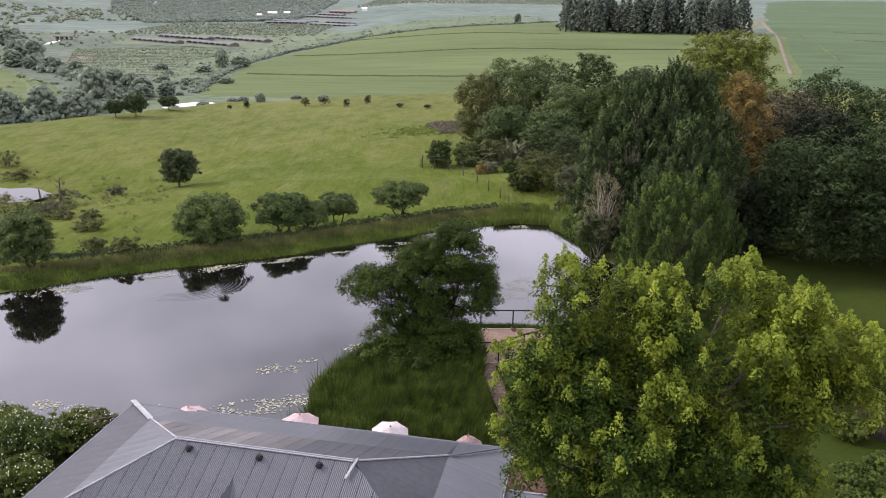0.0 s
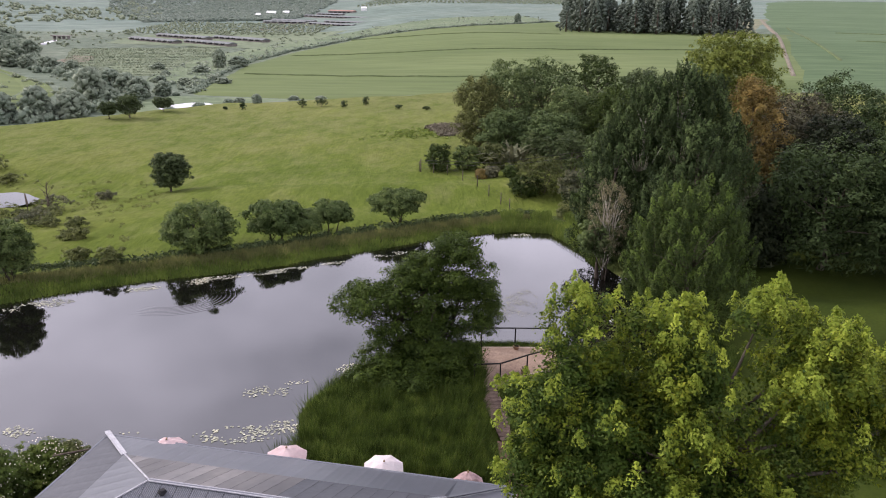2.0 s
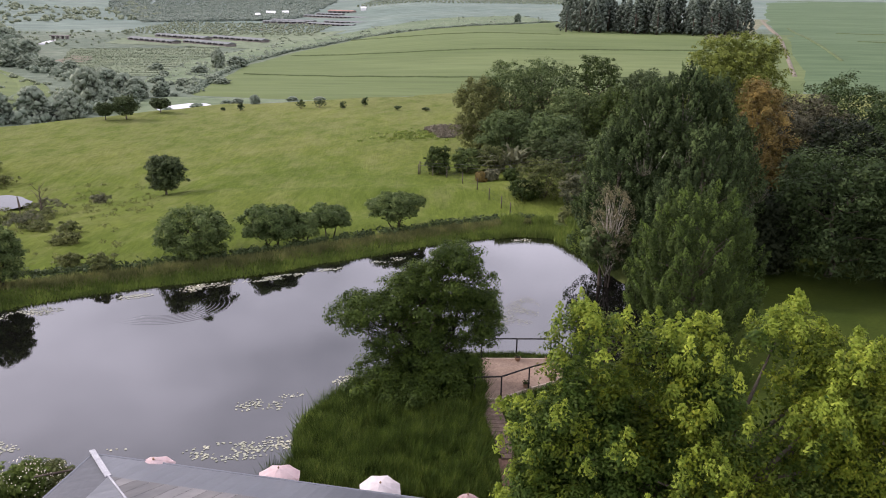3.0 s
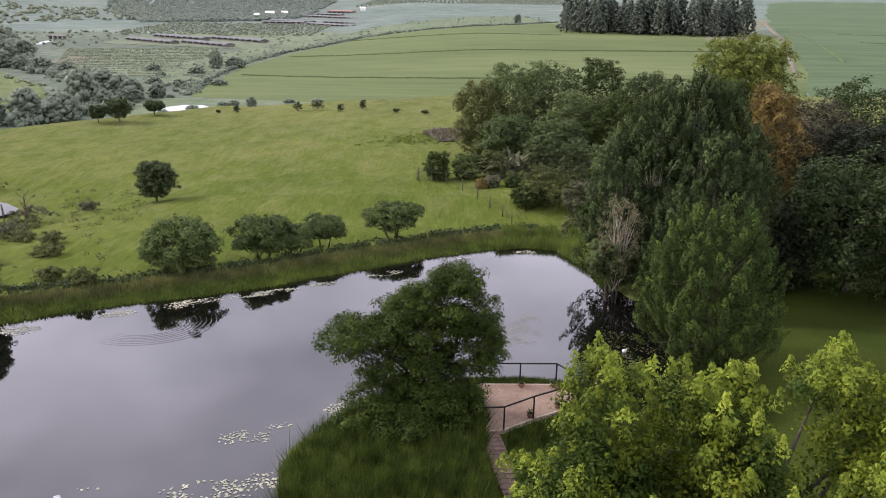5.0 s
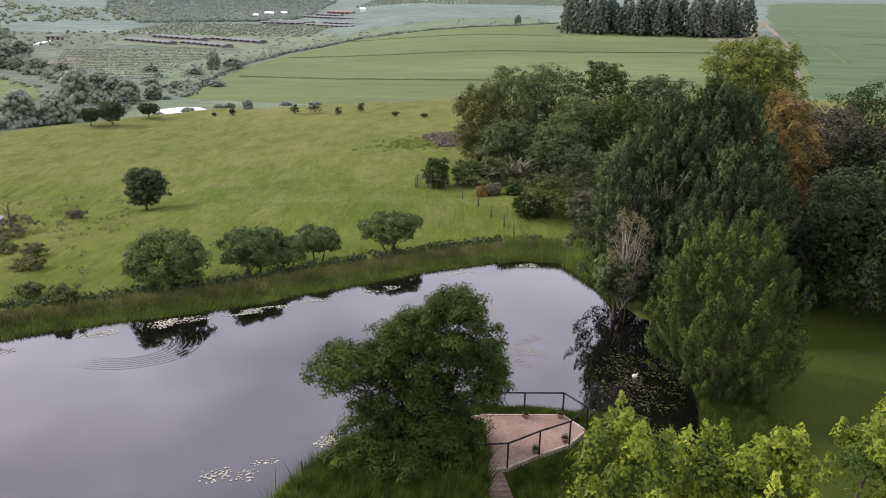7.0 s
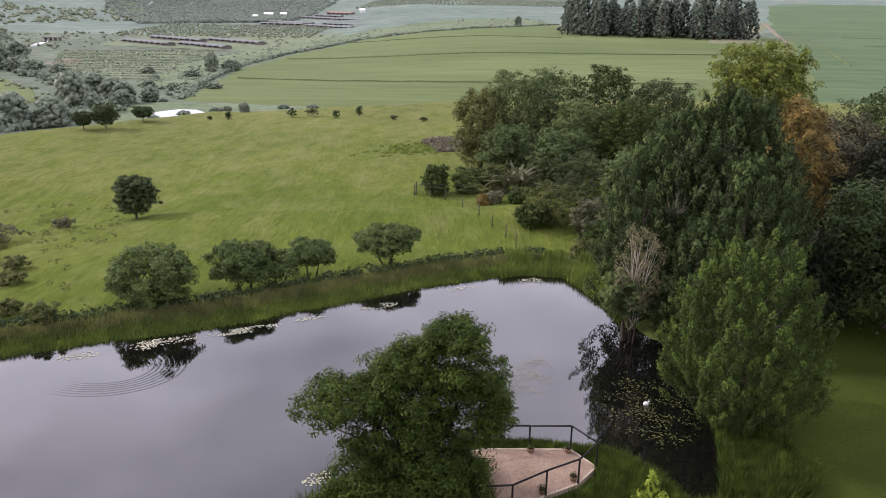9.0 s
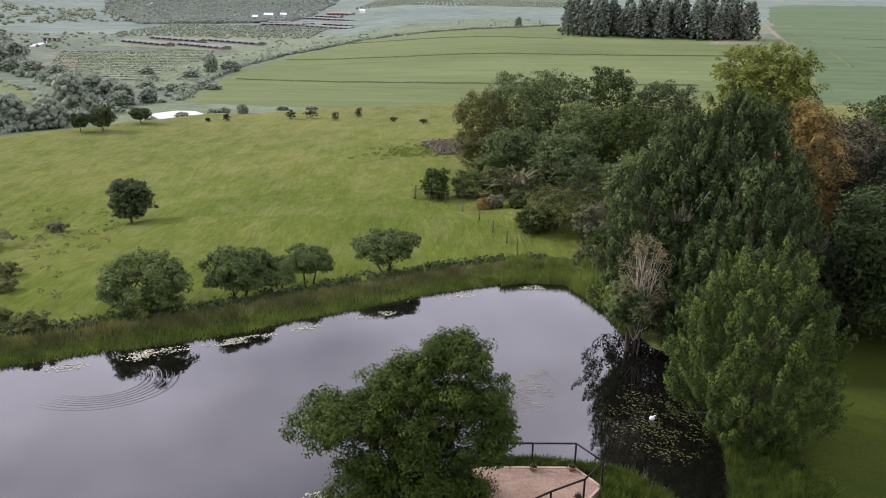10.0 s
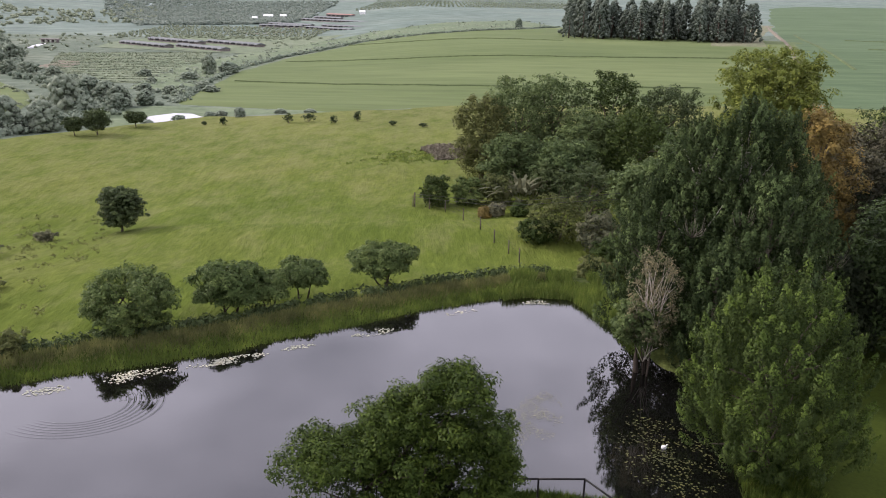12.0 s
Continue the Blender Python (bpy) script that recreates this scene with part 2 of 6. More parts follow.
M_bark_twig = surface("grey_bare_twigs", [(0.3, (0.13, 0.115, 0.085)), (0.7, (0.22, 0.2, 0.155))], 1.5, fine_scale=8, bump=0.6)
M_post = surface("fence_timber", [(0.3, (0.06, 0.05, 0.04)), (0.7, (0.12, 0.1, 0.08))], 2)
M_shed_roof = surface("grey_shed_roof", [(0.3, (0.13, 0.142, 0.135)), (0.7, (0.16, 0.17, 0.162))], 0.05, fine_scale=0.5, rough=0.6, bump=0)
M_shed_wall = surface("shed_wall", [(0.3, (0.16, 0.14, 0.13)), (0.7, (0.24, 0.22, 0.2))], 0.2, fine_scale=1)
M_white = surface("white_building", [(0.3, (0.7, 0.7, 0.68)), (0.7, (0.8, 0.8, 0.78))], 0.2, bump=0)
M_red = surface("red_shed_roof", [(0.3, (0.27, 0.16, 0.13)), (0.7, (0.34, 0.21, 0.17))], 0.2, bump=0)
M_dead = surface("dry_brush", [(0.3, (0.13, 0.12, 0.08)), (0.7, (0.2, 0.175, 0.13))], 0.6, fine_scale=4)

F_dark = foliage("dark_tree_leaves", [(0, (0.032, 0.056, 0.023)), (0.6, (0.062, 0.094, 0.041)), (1, (0.105, 0.142, 0.064))], 0.28, tuft=1.2, lift=0.85)
F_wood = foliage("wood_edge_leaves", [(0, (0.022, 0.044, 0.016)), (0.6, (0.042, 0.074, 0.026)), (1, (0.075, 0.112, 0.042))], 0.26, tuft=0.9, play=0.5, lift=0.82, vary=0.4)
F_bank = foliage("bank_tree_leaves", [(0, (0.034, 0.066, 0.02)), (0.6, (0.076, 0.122, 0.038)), (1, (0.155, 0.205, 0.078))], 0.32, tuft=1.2, lift=0.95)
F_plum = foliage("purple_brown_leaves", [(0, (0.03, 0.034, 0.022)), (0.6, (0.044, 0.048, 0.03)), (1, (0.064, 0.066, 0.042))], 0.25, tuft=1.0, vary=0.4)
# leaf colour darkened to stand in for the shade inside the wood
F_shade = foliage("shade_darkened_leaves", [(0, (0.014, 0.025, 0.012)), (0.6, (0.027, 0.042, 0.02)), (1, (0.05, 0.068, 0.034))], 0.22, tuft=1.2, lift=0.6)
F_hedge = foliage("hedge_leaves", [(0, (0.045, 0.078, 0.015)), (0.6, (0.075, 0.118, 0.026)), (1, (0.12, 0.165, 0.042))], 0.32, tuft=1.2, lift=0.95)
F_poplar = foliage("poplar_leaves", [(0, (0.025, 0.049, 0.017)), (0.6, (0.048, 0.084, 0.029)), (1, (0.096, 0.142, 0.052))], 0.3, tuft=1.5, lift=0.58, vary=0.7)
F_mid = foliage("mid_green_leaves", [(0, (0.036, 0.072, 0.017)), (0.6, (0.068, 0.115, 0.03)), (1, (0.115, 0.17, 0.046))], 0.3, tuft=1.4, lift=0.55, vary=0.7)
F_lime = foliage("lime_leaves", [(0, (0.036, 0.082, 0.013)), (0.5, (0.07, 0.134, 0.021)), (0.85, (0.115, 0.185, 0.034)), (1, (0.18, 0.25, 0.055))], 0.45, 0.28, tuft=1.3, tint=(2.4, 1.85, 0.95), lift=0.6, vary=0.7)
# young tip leaves, with the light on crown tops put into their colour
F_lime_young_lit = foliage("young_lit_lime_leaves", [(0, (0.1, 0.16, 0.022)), (0.6, (0.16, 0.22, 0.03)), (1, (0.24, 0.28, 0.045))], 0.5, 0.25, tuft=0.5, lift=1.35)
F_mid_young_lit = foliage("young_lit_green_leaves", [(0, (0.06, 0.112, 0.02)), (0.6, (0.09, 0.15, 0.03)), (1, (0.13, 0.19, 0.05))], 0.35, tuft=0.8, lift=0.8)
F_poplar_young_lit = foliage("young_lit_poplar_leaves", [(0, (0.05, 0.088, 0.032)), (0.6, (0.075, 0.12, 0.045)), (1, (0.11, 0.155, 0.065))], 0.3, tuft=0.5, lift=0.95)
F_deck = foliage("deck_tree_leaves", [(0, (0.022, 0.046, 0.009)), (0.6, (0.045, 0.082, 0.014)), (1, (0.09, 0.14, 0.026))], 0.3, tuft=1.3, lift=0.72, vary=0.7)
F_yellow = foliage("yellow_green_leaves", [(0, (0.075, 0.115, 0.022)), (0.6, (0.115, 0.155, 0.032)), (1, (0.16, 0.2, 0.05))], 0.35, tuft=1.0, lift=0.92)
F_olive = foliage("olive_tree_leaves", [(0, (0.068, 0.092, 0.032)), (0.6, (0.12, 0.15, 0.054)), (1, (0.18, 0.205, 0.08))], 0.35, lift=0.8)
F_grove = foliage("grove_leaves", [(0, (0.045, 0.078, 0.030)), (0.6, (0.086, 0.135, 0.052)), (1, (0.146, 0.204, 0.086))], 0.32, tuft=0.9, lift=0.85)
F_brown = foliage("rusty_leaves", [(0, (0.105, 0.085, 0.03)), (0.6, (0.14, 0.115, 0.036)), (1, (0.17, 0.14, 0.048))], 0.25, tuft=1.0, lift=1.0, vary=0.3)
F_grey = foliage("grey_green_leaves", [(0, (0.064, 0.08, 0.05)), (0.6, (0.125, 0.14, 0.088)), (1, (0.2, 0.205, 0.135))], 0.3, lift=0.9)
# far leaves: distance haze is put into these pale, bluish base colours
F_far = foliage("hazed_valley_tree_leaves", [(0, (0.15, 0.2, 0.165)), (0.6, (0.19, 0.245, 0.2)), (1, (0.23, 0.285, 0.23))], 0.3, 0.1, 0.05, tuft=0.5, play=0.15, vary=0.3, lift=1.0)
F_pine = foliage("hazed_pine_needles", [(0, (0.11, 0.15, 0.13)), (0.6, (0.14, 0.182, 0.155)), (1, (0.17, 0.21, 0.18))], 0.3, 0.1, 0.05, tuft=0.5, play=0.15, vary=0.3, lift=0.85)
F_stand = foliage("hazed_plantation_leaves", [(0, (0.16, 0.205, 0.185)), (0.6, (0.17, 0.215, 0.192)), (1, (0.18, 0.225, 0.2))], 0.3, 0.1, 0.05, tuft=0.5, play=0.08, vary=0.3, lift=1.12)
F_haze = foliage("hazed_far_scrub_leaves", [(0, (0.17, 0.22, 0.165)), (0.6, (0.2, 0.25, 0.185)), (1, (0.235, 0.28, 0.205))], 0.3, 0.1, 0.05, tuft=0.3, play=0.15, vary=0.3, lift=1.0)
F_reed = foliage("reed_blades", [(0, (0.046, 0.088, 0.016)), (0.6, (0.082, 0.134, 0.026)), (0.92, (0.125, 0.17, 0.042)), (1, (0.17, 0.175, 0.07))], 0.45, 0.4, tuft=0.9, lift=1.35)
F_turf = foliage("bank_grass_blades", [(0, (0.048, 0.09, 0.018)), (0.6, (0.078, 0.128, 0.026)), (1, (0.125, 0.165, 0.045))], 0.4, 0.3, tuft=0.6)
F_pale = foliage("pale_dry_leaves", [(0, (0.1, 0.098, 0.056)), (0.6, (0.17, 0.16, 0.1)), (1, (0.25, 0.23, 0.155))], 0.3, 0.4)
F_hay = foliage("dry_grass_blades", [(0, (0.09, 0.115, 0.04)), (0.6, (0.14, 0.155, 0.065)), (1, (0.2, 0.2, 0.1))], 0.4, 0.4, tuft=0.9)
F_reed_dark = foliage("lush_reed_blades", [(0, (0.016, 0.038, 0.006)), (0.5, (0.034, 0.07, 0.011)), (0.85, (0.068, 0.108, 0.02)), (1, (0.12, 0.14, 0.042))], 0.4, 0.5, tuft=1.6, play=1.2)
F_pad = foliage("lily_pads", [(0, (0.2, 0.215, 0.165)), (0.6, (0.29, 0.31, 0.255)), (1, (0.42, 0.44, 0.39))], 0.1, 0.5, 0.3, play=0.5)
F_pad_dark = foliage("dull_lily_pads", [(0, (0.035, 0.042, 0.014)), (0.6, (0.06, 0.07, 0.024)), (1, (0.1, 0.11, 0.04))], 0.1, 0.5, 0.2)
F_pad_sunk = foliage("sunken_weed", [(0, (0.13, 0.145, 0.1)), (1, (0.2, 0.215, 0.15))], 0.1, 0.5, 0.1)
F_petal = foliage("white_blossom", [(0, (0.55, 0.55, 0.46)), (1, (0.8, 0.8, 0.74))], 0.3)


def water_material(name, ripple):
    m, nt, p = fresh(name)
    p.inputs["Base Color"].default_value = (0.0035, 0.0035, 0.003, 1)
    p.inputs["Roughness"].default_value = 0.03
    p.inputs["IOR"].default_value = 1.95
    b = nt.nodes.new("ShaderNodeBump")
    b.inputs["Strength"].default_value, b.inputs["Distance"].default_value = ripple, 0.02
    nt.links.new(noise_of(nt, 1.3, 3, (1, 2.2, 1)), b.inputs["Height"])
    nt.links.new(b.outputs["Normal"], p.inputs["Normal"])
    return m


M_water = water_material("still_pond_water", 0.05)
M_water_far = water_material("distant_water", 0.02)

# ---- geometry helpers ----
rng = np.random.default_rng(7)


def mesh_from(name, verts, faces, mats, smooth=False, index=None):
    """A mesh out of numpy arrays; faces all of one size."""
    me = bpy.data.meshes.new(name)
    verts, faces = np.asarray(verts, np.float32), np.asarray(faces, np.int32)
    k = faces.shape[1]
    me.vertices.add(len(verts))
    me.vertices.foreach_set("co", verts.ravel())
    me.loops.add(faces.size)
    me.loops.foreach_set("vertex_index", faces.ravel())
    me.polygons.add(len(faces))
    me.polygons.foreach_set("loop_start", np.arange(0, faces.size, k, dtype=np.int32))
    me.polygons.foreach_set("loop_total", np.full(len(faces), k, np.int32))
    if smooth:
        me.polygons.foreach_set("use_smooth", np.ones(len(faces), bool))
    if index is not None:
        me.polygons.foreach_set("material_index", np.asarray(index, np.int32))
    for m in mats if isinstance(mats, (list, tuple)) else [mats]:
        me.materials.append(m)
    me.update(calc_edges=True)
    me.validate()
    return me


def part(name, bm, material, parent=None, label=""):
    """Links a bmesh as one mesh object, under a thing or a part."""
    me = bpy.data.meshes.new(name)
    bm.to_mesh(me)
    bm.free()
    me.materials.append(material)
    ob = new(name, me)
    ob.parent = parent
    return tagged(ob, label)


def under(name, me, parent, label=""):
    ob = new(name, me)
    ob.parent = parent
    return tagged(ob, label)


def thing(name, m, label, category, group="", kind=""):
    ob = new(name)
    ob.matrix_world = m
    ob.empty_display_size = 0.2
    return tagged(ob, label, category, group, kind)


def box(bm, x0, y0, z0, x1, y1, z1, bevel=0.0):
    r = bmesh.ops.create_cube(bm, size=1, matrix=Matrix.Translation(((x0 + x1) / 2, (y0 + y1) / 2, (z0 + z1) / 2)) @ Matrix.Diagonal((x1 - x0, y1 - y0, z1 - z0, 1)))
    if bevel:
        edges = list({e for v in r["verts"] for e in v.link_edges})
        bmesh.ops.bevel(bm, geom=edges, offset=bevel, segments=1, affect="EDGES")
    return bm


def tube(bm, points, radii, sides=7):
    """A tapered tube along points."""
    rings = []
    for i, (p, r) in enumerate(zip(points, radii)):
        a, b = Vector(points[max(i - 1, 0)]), Vector(points[min(i + 1, len(points) - 1)])
        q = (b - a).to_track_quat("Z", "Y")
        rings.append([bm.verts.new(Vector(p) + q @ Vector((r * math.cos(2 * math.pi * k / sides), r * math.sin(2 * math.pi * k / sides), 0))) for k in range(sides)])
    for u, v in zip(rings, rings[1:]):
        for k in range(sides):
            bm.faces.new((u[k], u[(k + 1) % sides], v[(k + 1) % sides], v[k])).smooth = True
    bm.faces.new(rings[0][::-1])
    bm.faces.new(rings[-1])
    return bm


def leaves(name, c, n, size, mat, droop=0.0, slim=0.5):
    """Pointed leaves at centres c with normals n."""
    k = len(c)
    ref = rng.normal(size=(k, 3))
    a = np.cross(n, ref)
    a /= np.linalg.norm(a, axis=1, keepdims=True) + 1e-9
    a[:, 2] -= droop
    b = np.cross(n, a)
    b /= np.linalg.norm(b, axis=1, keepdims=True) + 1e-9
    s = size[:, None]
    v = np.stack([c - a * s + b * s * slim * 1.15, c + a * s * 1.15 + n * s * 0.2, c - a * s * 0.8 - b * s * slim * 1.15], 1).reshape(-1, 3)
    return mesh_from(name, v, np.arange(3 * k).reshape(-1, 3), mat)


def unit(v):
    return v / (np.linalg.norm(v, axis=1, keepdims=True) + 1e-9)


def crown_points(height, width, base, boughs, clumps, per, bough_r, clump_r, shape, seed, tall, depth, rough, lobes, core):
    """Boughs through a crown, tufts on the boughs, leaves on the tufts: bough centres, leaf places and normals."""
    g = np.random.default_rng(seed)
    if lobes:
        L = np.array(lobes, float)
        area = (L[:, 3] * L[:, 4] * L[:, 5]) ** 0.67
        pick = g.choice(len(L), boughs, p=area / area.sum())
        d = unit(g.normal(size=(boughs, 3)) + [0, 0, 0.25])
        cen = L[pick, :3] + d * (L[pick, 3:6] - bough_r * 0.7).clip(0.05) * (g.random((boughs, 1)) ** 0.3)
        pick2 = g.choice(len(L), core, p=area / area.sum()) if core else []
        inner = L[pick2, :3] + unit(g.normal(size=(core, 3))) * L[pick2, 3:6] * 0.7 * g.random((core, 1)) ** 0.4 if core else np.zeros((0, 3))
    else:
        def envelope(h):
            if shape == "round":
                return np.sqrt(np.clip(1 - (2 * h - 0.85) ** 2 / 1.35, 0, 1))
            if shape == "column":
                return np.clip(1 - h ** 1.6, 0, 1) ** 0.6 * (0.7 + 0.3 * np.minimum(1, h * 4))
            if shape == "egg":
                return np.sqrt(np.clip(1 - ((h - 0.42) / np.where(h > 0.42, 0.62, 0.75)) ** 2, 0, 1))
            if shape == "cone":
                return (1 - h) ** 0.85
            return np.clip(1 - (1.5 * h - 0.7) ** 2 / 0.95, 0.05, 1) ** 0.5
        i = np.arange(boughs)
        h = (i + g.random(boughs)) / boughs * 0.95
        th = i * 2.39996 + g.normal(size=boughs) * 0.35
        p1, p2 = g.random(2) * 6.28
        lobe = 1 + rough * (np.sin(2 * th + p1 + 3 * h) * 0.6 + np.sin(3 * th + p2 + 7 * h) * 0.5)
        rad = envelope(h) * lobe * (0.45 + 0.55 * g.random(boughs) ** 0.5) * max(width / 2 - bough_r * 0.75, 0.1)
        cen = np.stack([np.cos(th) * rad, np.sin(th) * rad * depth, base + bough_r * 0.5 + h * (height - base - bough_r * (0.6 + 0.7 * tall))], 1)
        hh = g.random(core) * 0.85
        tt, rr = g.random(core) * 6.283, envelope(hh) * g.random(core) ** 0.5 * width * 0.36
        inner = np.stack([np.cos(tt) * rr, np.sin(tt) * rr * depth, base + hh * (height - base)], 1)
    br = bough_r * (0.65 + 0.6 * g.random(boughs))
    d = unit(g.normal(size=(boughs * clumps, 3)) + [0, 0, 0.3]).reshape(boughs, clumps, 3)
    d[:, :, 2] = np.where(d[:, :, 2] < -0.45, -d[:, :, 2], d[:, :, 2])
    tuft = cen[:, None] + d * (g.random((boughs, clumps, 1)) ** 0.25) * br[:, None, None] * np.array([1, 1, 0.8 * tall])
    tuft, d = tuft.reshape(-1, 3), d.reshape(-1, 3)
    cr = clump_r * (0.6 + 0.8 * g.random(len(tuft)))
    # each tuft is a ragged dome: leaves on its upper shell, its underside open and dark
    e = unit(g.normal(size=(len(tuft) * per, 3)) + [0, 0, 0.35]).reshape(len(tuft), per, 3)
    e[:, :, 2] = np.where(e[:, :, 2] < -0.35, -e[:, :, 2], e[:, :, 2])
    pts = tuft[:, None] + e * (g.random((len(tuft), per, 1)) ** 0.3) * cr[:, None, None] * np.array([1, 1, max(0.85, 0.8 * tall)])
    nrm = unit((0.9 * e + 0.3 * d[:, None] + np.array([0, 0, 0.3]) + g.normal(size=e.shape) * 0.28).reshape(-1, 3))
    return cen, np.concatenate([pts.reshape(-1, 3), inner]), np.concatenate([nrm, unit(g.normal(size=inner.shape) + [0, 0, 0.3])])


def spire_points(height, width, base, n, per, length, radius, shape, seed, depth, rough):
    """A crown of many upright leafy shoots set over its surface: root of each shoot, leaf places and normals."""
    g = np.random.default_rng(seed)
    h = (np.arange(n) + g.random(n)) / n
    th = np.arange(n) * 2.39996 + g.normal(size=n) * 0.3
    if shape == "column":
        env = np.clip(1 - h ** 2.5, 0, 1) ** 0.6 * (0.72 + 0.28 * np.minimum(1, h * 3.5))
    else:
        env = np.sqrt(np.clip(1 - ((h - 0.4) / np.where(h > 0.4, 0.66, 0.46)) ** 2, 0, 1))
    p1, p2 = g.random(2) * 6.28
    lobe = 1 + rough * (np.sin(2 * th + p1 + 4 * h) * 0.6 + np.sin(5 * th + p2 + 9 * h) * 0.5)
    rad = env * lobe * (0.55 + 0.5 * g.random(n) ** 0.7) * (width / 2 - radius)
    out = np.stack([np.cos(th), np.sin(th) * depth, np.zeros(n)], 1)
    ln = length * (0.6 + 0.8 * g.random(n))
    root = out * rad[:, None] + np.array([0, 0, base])
    root[:, 2] += h * (height - base - length * 0.9)
    axis = unit(np.array([0, 0, 1.0]) + out * (0.45 - 0.3 * h)[:, None] + g.normal(size=(n, 3)) * 0.14)
    f = g.random((n, per)) ** 0.8
    spin = g.random((n, per)) * 6.283
    r = radius * (0.7 + 0.6 * g.random((n, 1))) * np.sin(np.pi * (0.16 + 0.8 * f)) * g.random((n, per)) ** 0.3
    side = np.stack([np.cos(spin), np.sin(spin), np.zeros_like(spin)], -1)
    pts = root[:, None] + axis[:, None] * (f * ln[:, None])[..., None] + side * r[..., None]
    nrm = unit((side + 0.35 * out[:, None] + np.array([0, 0, 0.45]) + g.normal(size=side.shape) * 0.22).reshape(-1, 3))
    k = n * 14
    hh = g.random(k) * 0.92
    pick = np.minimum((hh * n).astype(int), n - 1)
    tt, rr = g.random(k) * 6.283, env[pick] * g.random(k) ** 0.5 * width * 0.3
    inner = np.stack([np.cos(tt) * rr, np.sin(tt) * rr * depth, base + hh * (height - base)], 1)
    young = (f > 0.58 + 0.1 * g.normal(size=f.shape)).ravel() & (np.repeat(g.random(n) < 0.55, per))
    return root, np.concatenate([pts.reshape(-1, 3), inner]), np.concatenate([nrm, unit(g.normal(size=inner.shape) + [0, 0, 0.3])]), k, np.concatenate([young, np.zeros(k, bool)])


def twig_fan(parent, place, out, size, seed):
    """A spray of bare pale twigs showing between the leaves."""
    g = random.Random(seed)
    for _ in range(15):
        a, b = g.uniform(-0.42, 0.42), g.uniform(0.4, 1.0)
        tip = Vector(place) + Vector((out[0] * 0.3 + a, out[1] * 0.3 - 0.15, b)) * size
        mid = Vector(place).lerp(tip, 0.5) + Vector((a * 0.25, -0.1, -0.05)) * size
        part("twig", tube(bmesh.new(), [place, mid, tip], [0.02, 0.013, 0.006], 4), M_bark_twig, parent)


NUT_V = np.array([(1, 0, 0), (-1, 0, 0), (0, 1, 0), (0, -1, 0), (0, 0, 1), (0, 0, -1)], float)
NUT_F = np.array([(0, 2, 4), (2, 1, 4), (1, 3, 4), (3, 0, 4), (2, 0, 5), (1, 2, 5), (3, 1, 5), (0, 3, 5)])


def lumps(name, c, size, mat, ragged=0.38):
    """Small ragged sprays of leaf at centres c, each size (x, y, z) in radius: foliage seen from far off."""
    k = len(c)
    q = rng.random((k, 3)) * 6.283
    c1, s1, c2, s2 = np.cos(q[:, 0]), np.sin(q[:, 0]), np.cos(q[:, 1]), np.sin(q[:, 1])
    zero, one = np.zeros(k), np.ones(k)
    turn = np.stack([c1, -s1, zero, s1, c1, zero, zero, zero, one], 1).reshape(k, 3, 3) @ np.stack([one, zero, zero, zero, c2, -s2, zero, s2, c2], 1).reshape(k, 3, 3)
    r = 1 + ragged * rng.normal(size=(k, len(NUT_V), 1)).clip(-1.4, 1.6)
    v = c[:, None] + np.einsum("kij,vj->kvi", turn, NUT_V) * r * size[:, None]
    f = NUT_F[None] + (np.arange(k) * len(NUT_V))[:, None, None]
    return mesh_from(name, v.reshape(-1, 3), f.reshape(-1, 3), mat, True)


def far_tree(name, x, y, z, height, width, mat, label, category="tree", group="", n=70, base=0.1, shape="round", seed=0, lump=0.15):
    """A tree far away: stem and a crown of many rough leafy lumps with an uneven outline."""
    t = thing(name, pose(x, y, z), label, category, group)
    g = np.random.default_rng(seed)
    h = (np.arange(n) + g.random(n)) / n
    th = np.arange(n) * 2.39996 + g.normal(size=n) * 0.3
    bulge = np.sin(3 * th + 9 * h + g.random() * 6) * 0.5 + np.sin(5 * th - 13 * h) * 0.5
    env = (1 - h) ** 0.6 if shape == "cone" else np.sqrt(np.clip(1 - (2 * h - 0.8) ** 2 / 1.5, 0, 1))
    rad = env * (0.35 + 0.65 * g.random(n) ** 0.5) * width * (0.5 - lump * 0.6) * (1 + 0.22 * bulge)
    c = np.stack([np.cos(th) * rad, np.sin(th) * rad, height * (base + (1 - base - 0.08) * h)], 1)
    sz = width * lump * (0.6 + 0.7 * g.random((n, 1))) * np.array([1, 1, 1.5 if shape == "cone" else 0.9])
    part("trunk", tube(bmesh.new(), [(0, 0, -0.4), (0, 0, height * 0.7)], [0.025 * height, 0.008 * height], 6), M_bark, t)
    under("crown_body", lumps("crown_body", c, sz, mat, 0.22), t)
    e = unit(g.normal(size=(n * 16, 3)) + [0, 0, 0.3]).reshape(n, 16, 3)
    at = (c[:, None] + e * sz[:, None] * (0.85 + 0.4 * g.random((n, 16, 1)))).reshape(-1, 3)
    under("crown", leaves("crown", at, unit(e.reshape(-1, 3) + [0, 0, 0.25] + 0.25 * g.normal(size=at.shape)), width * lump * 0.22 * (0.6 + 0.8 * g.random(len(at))), mat, 0, 0.7), t)
    return t


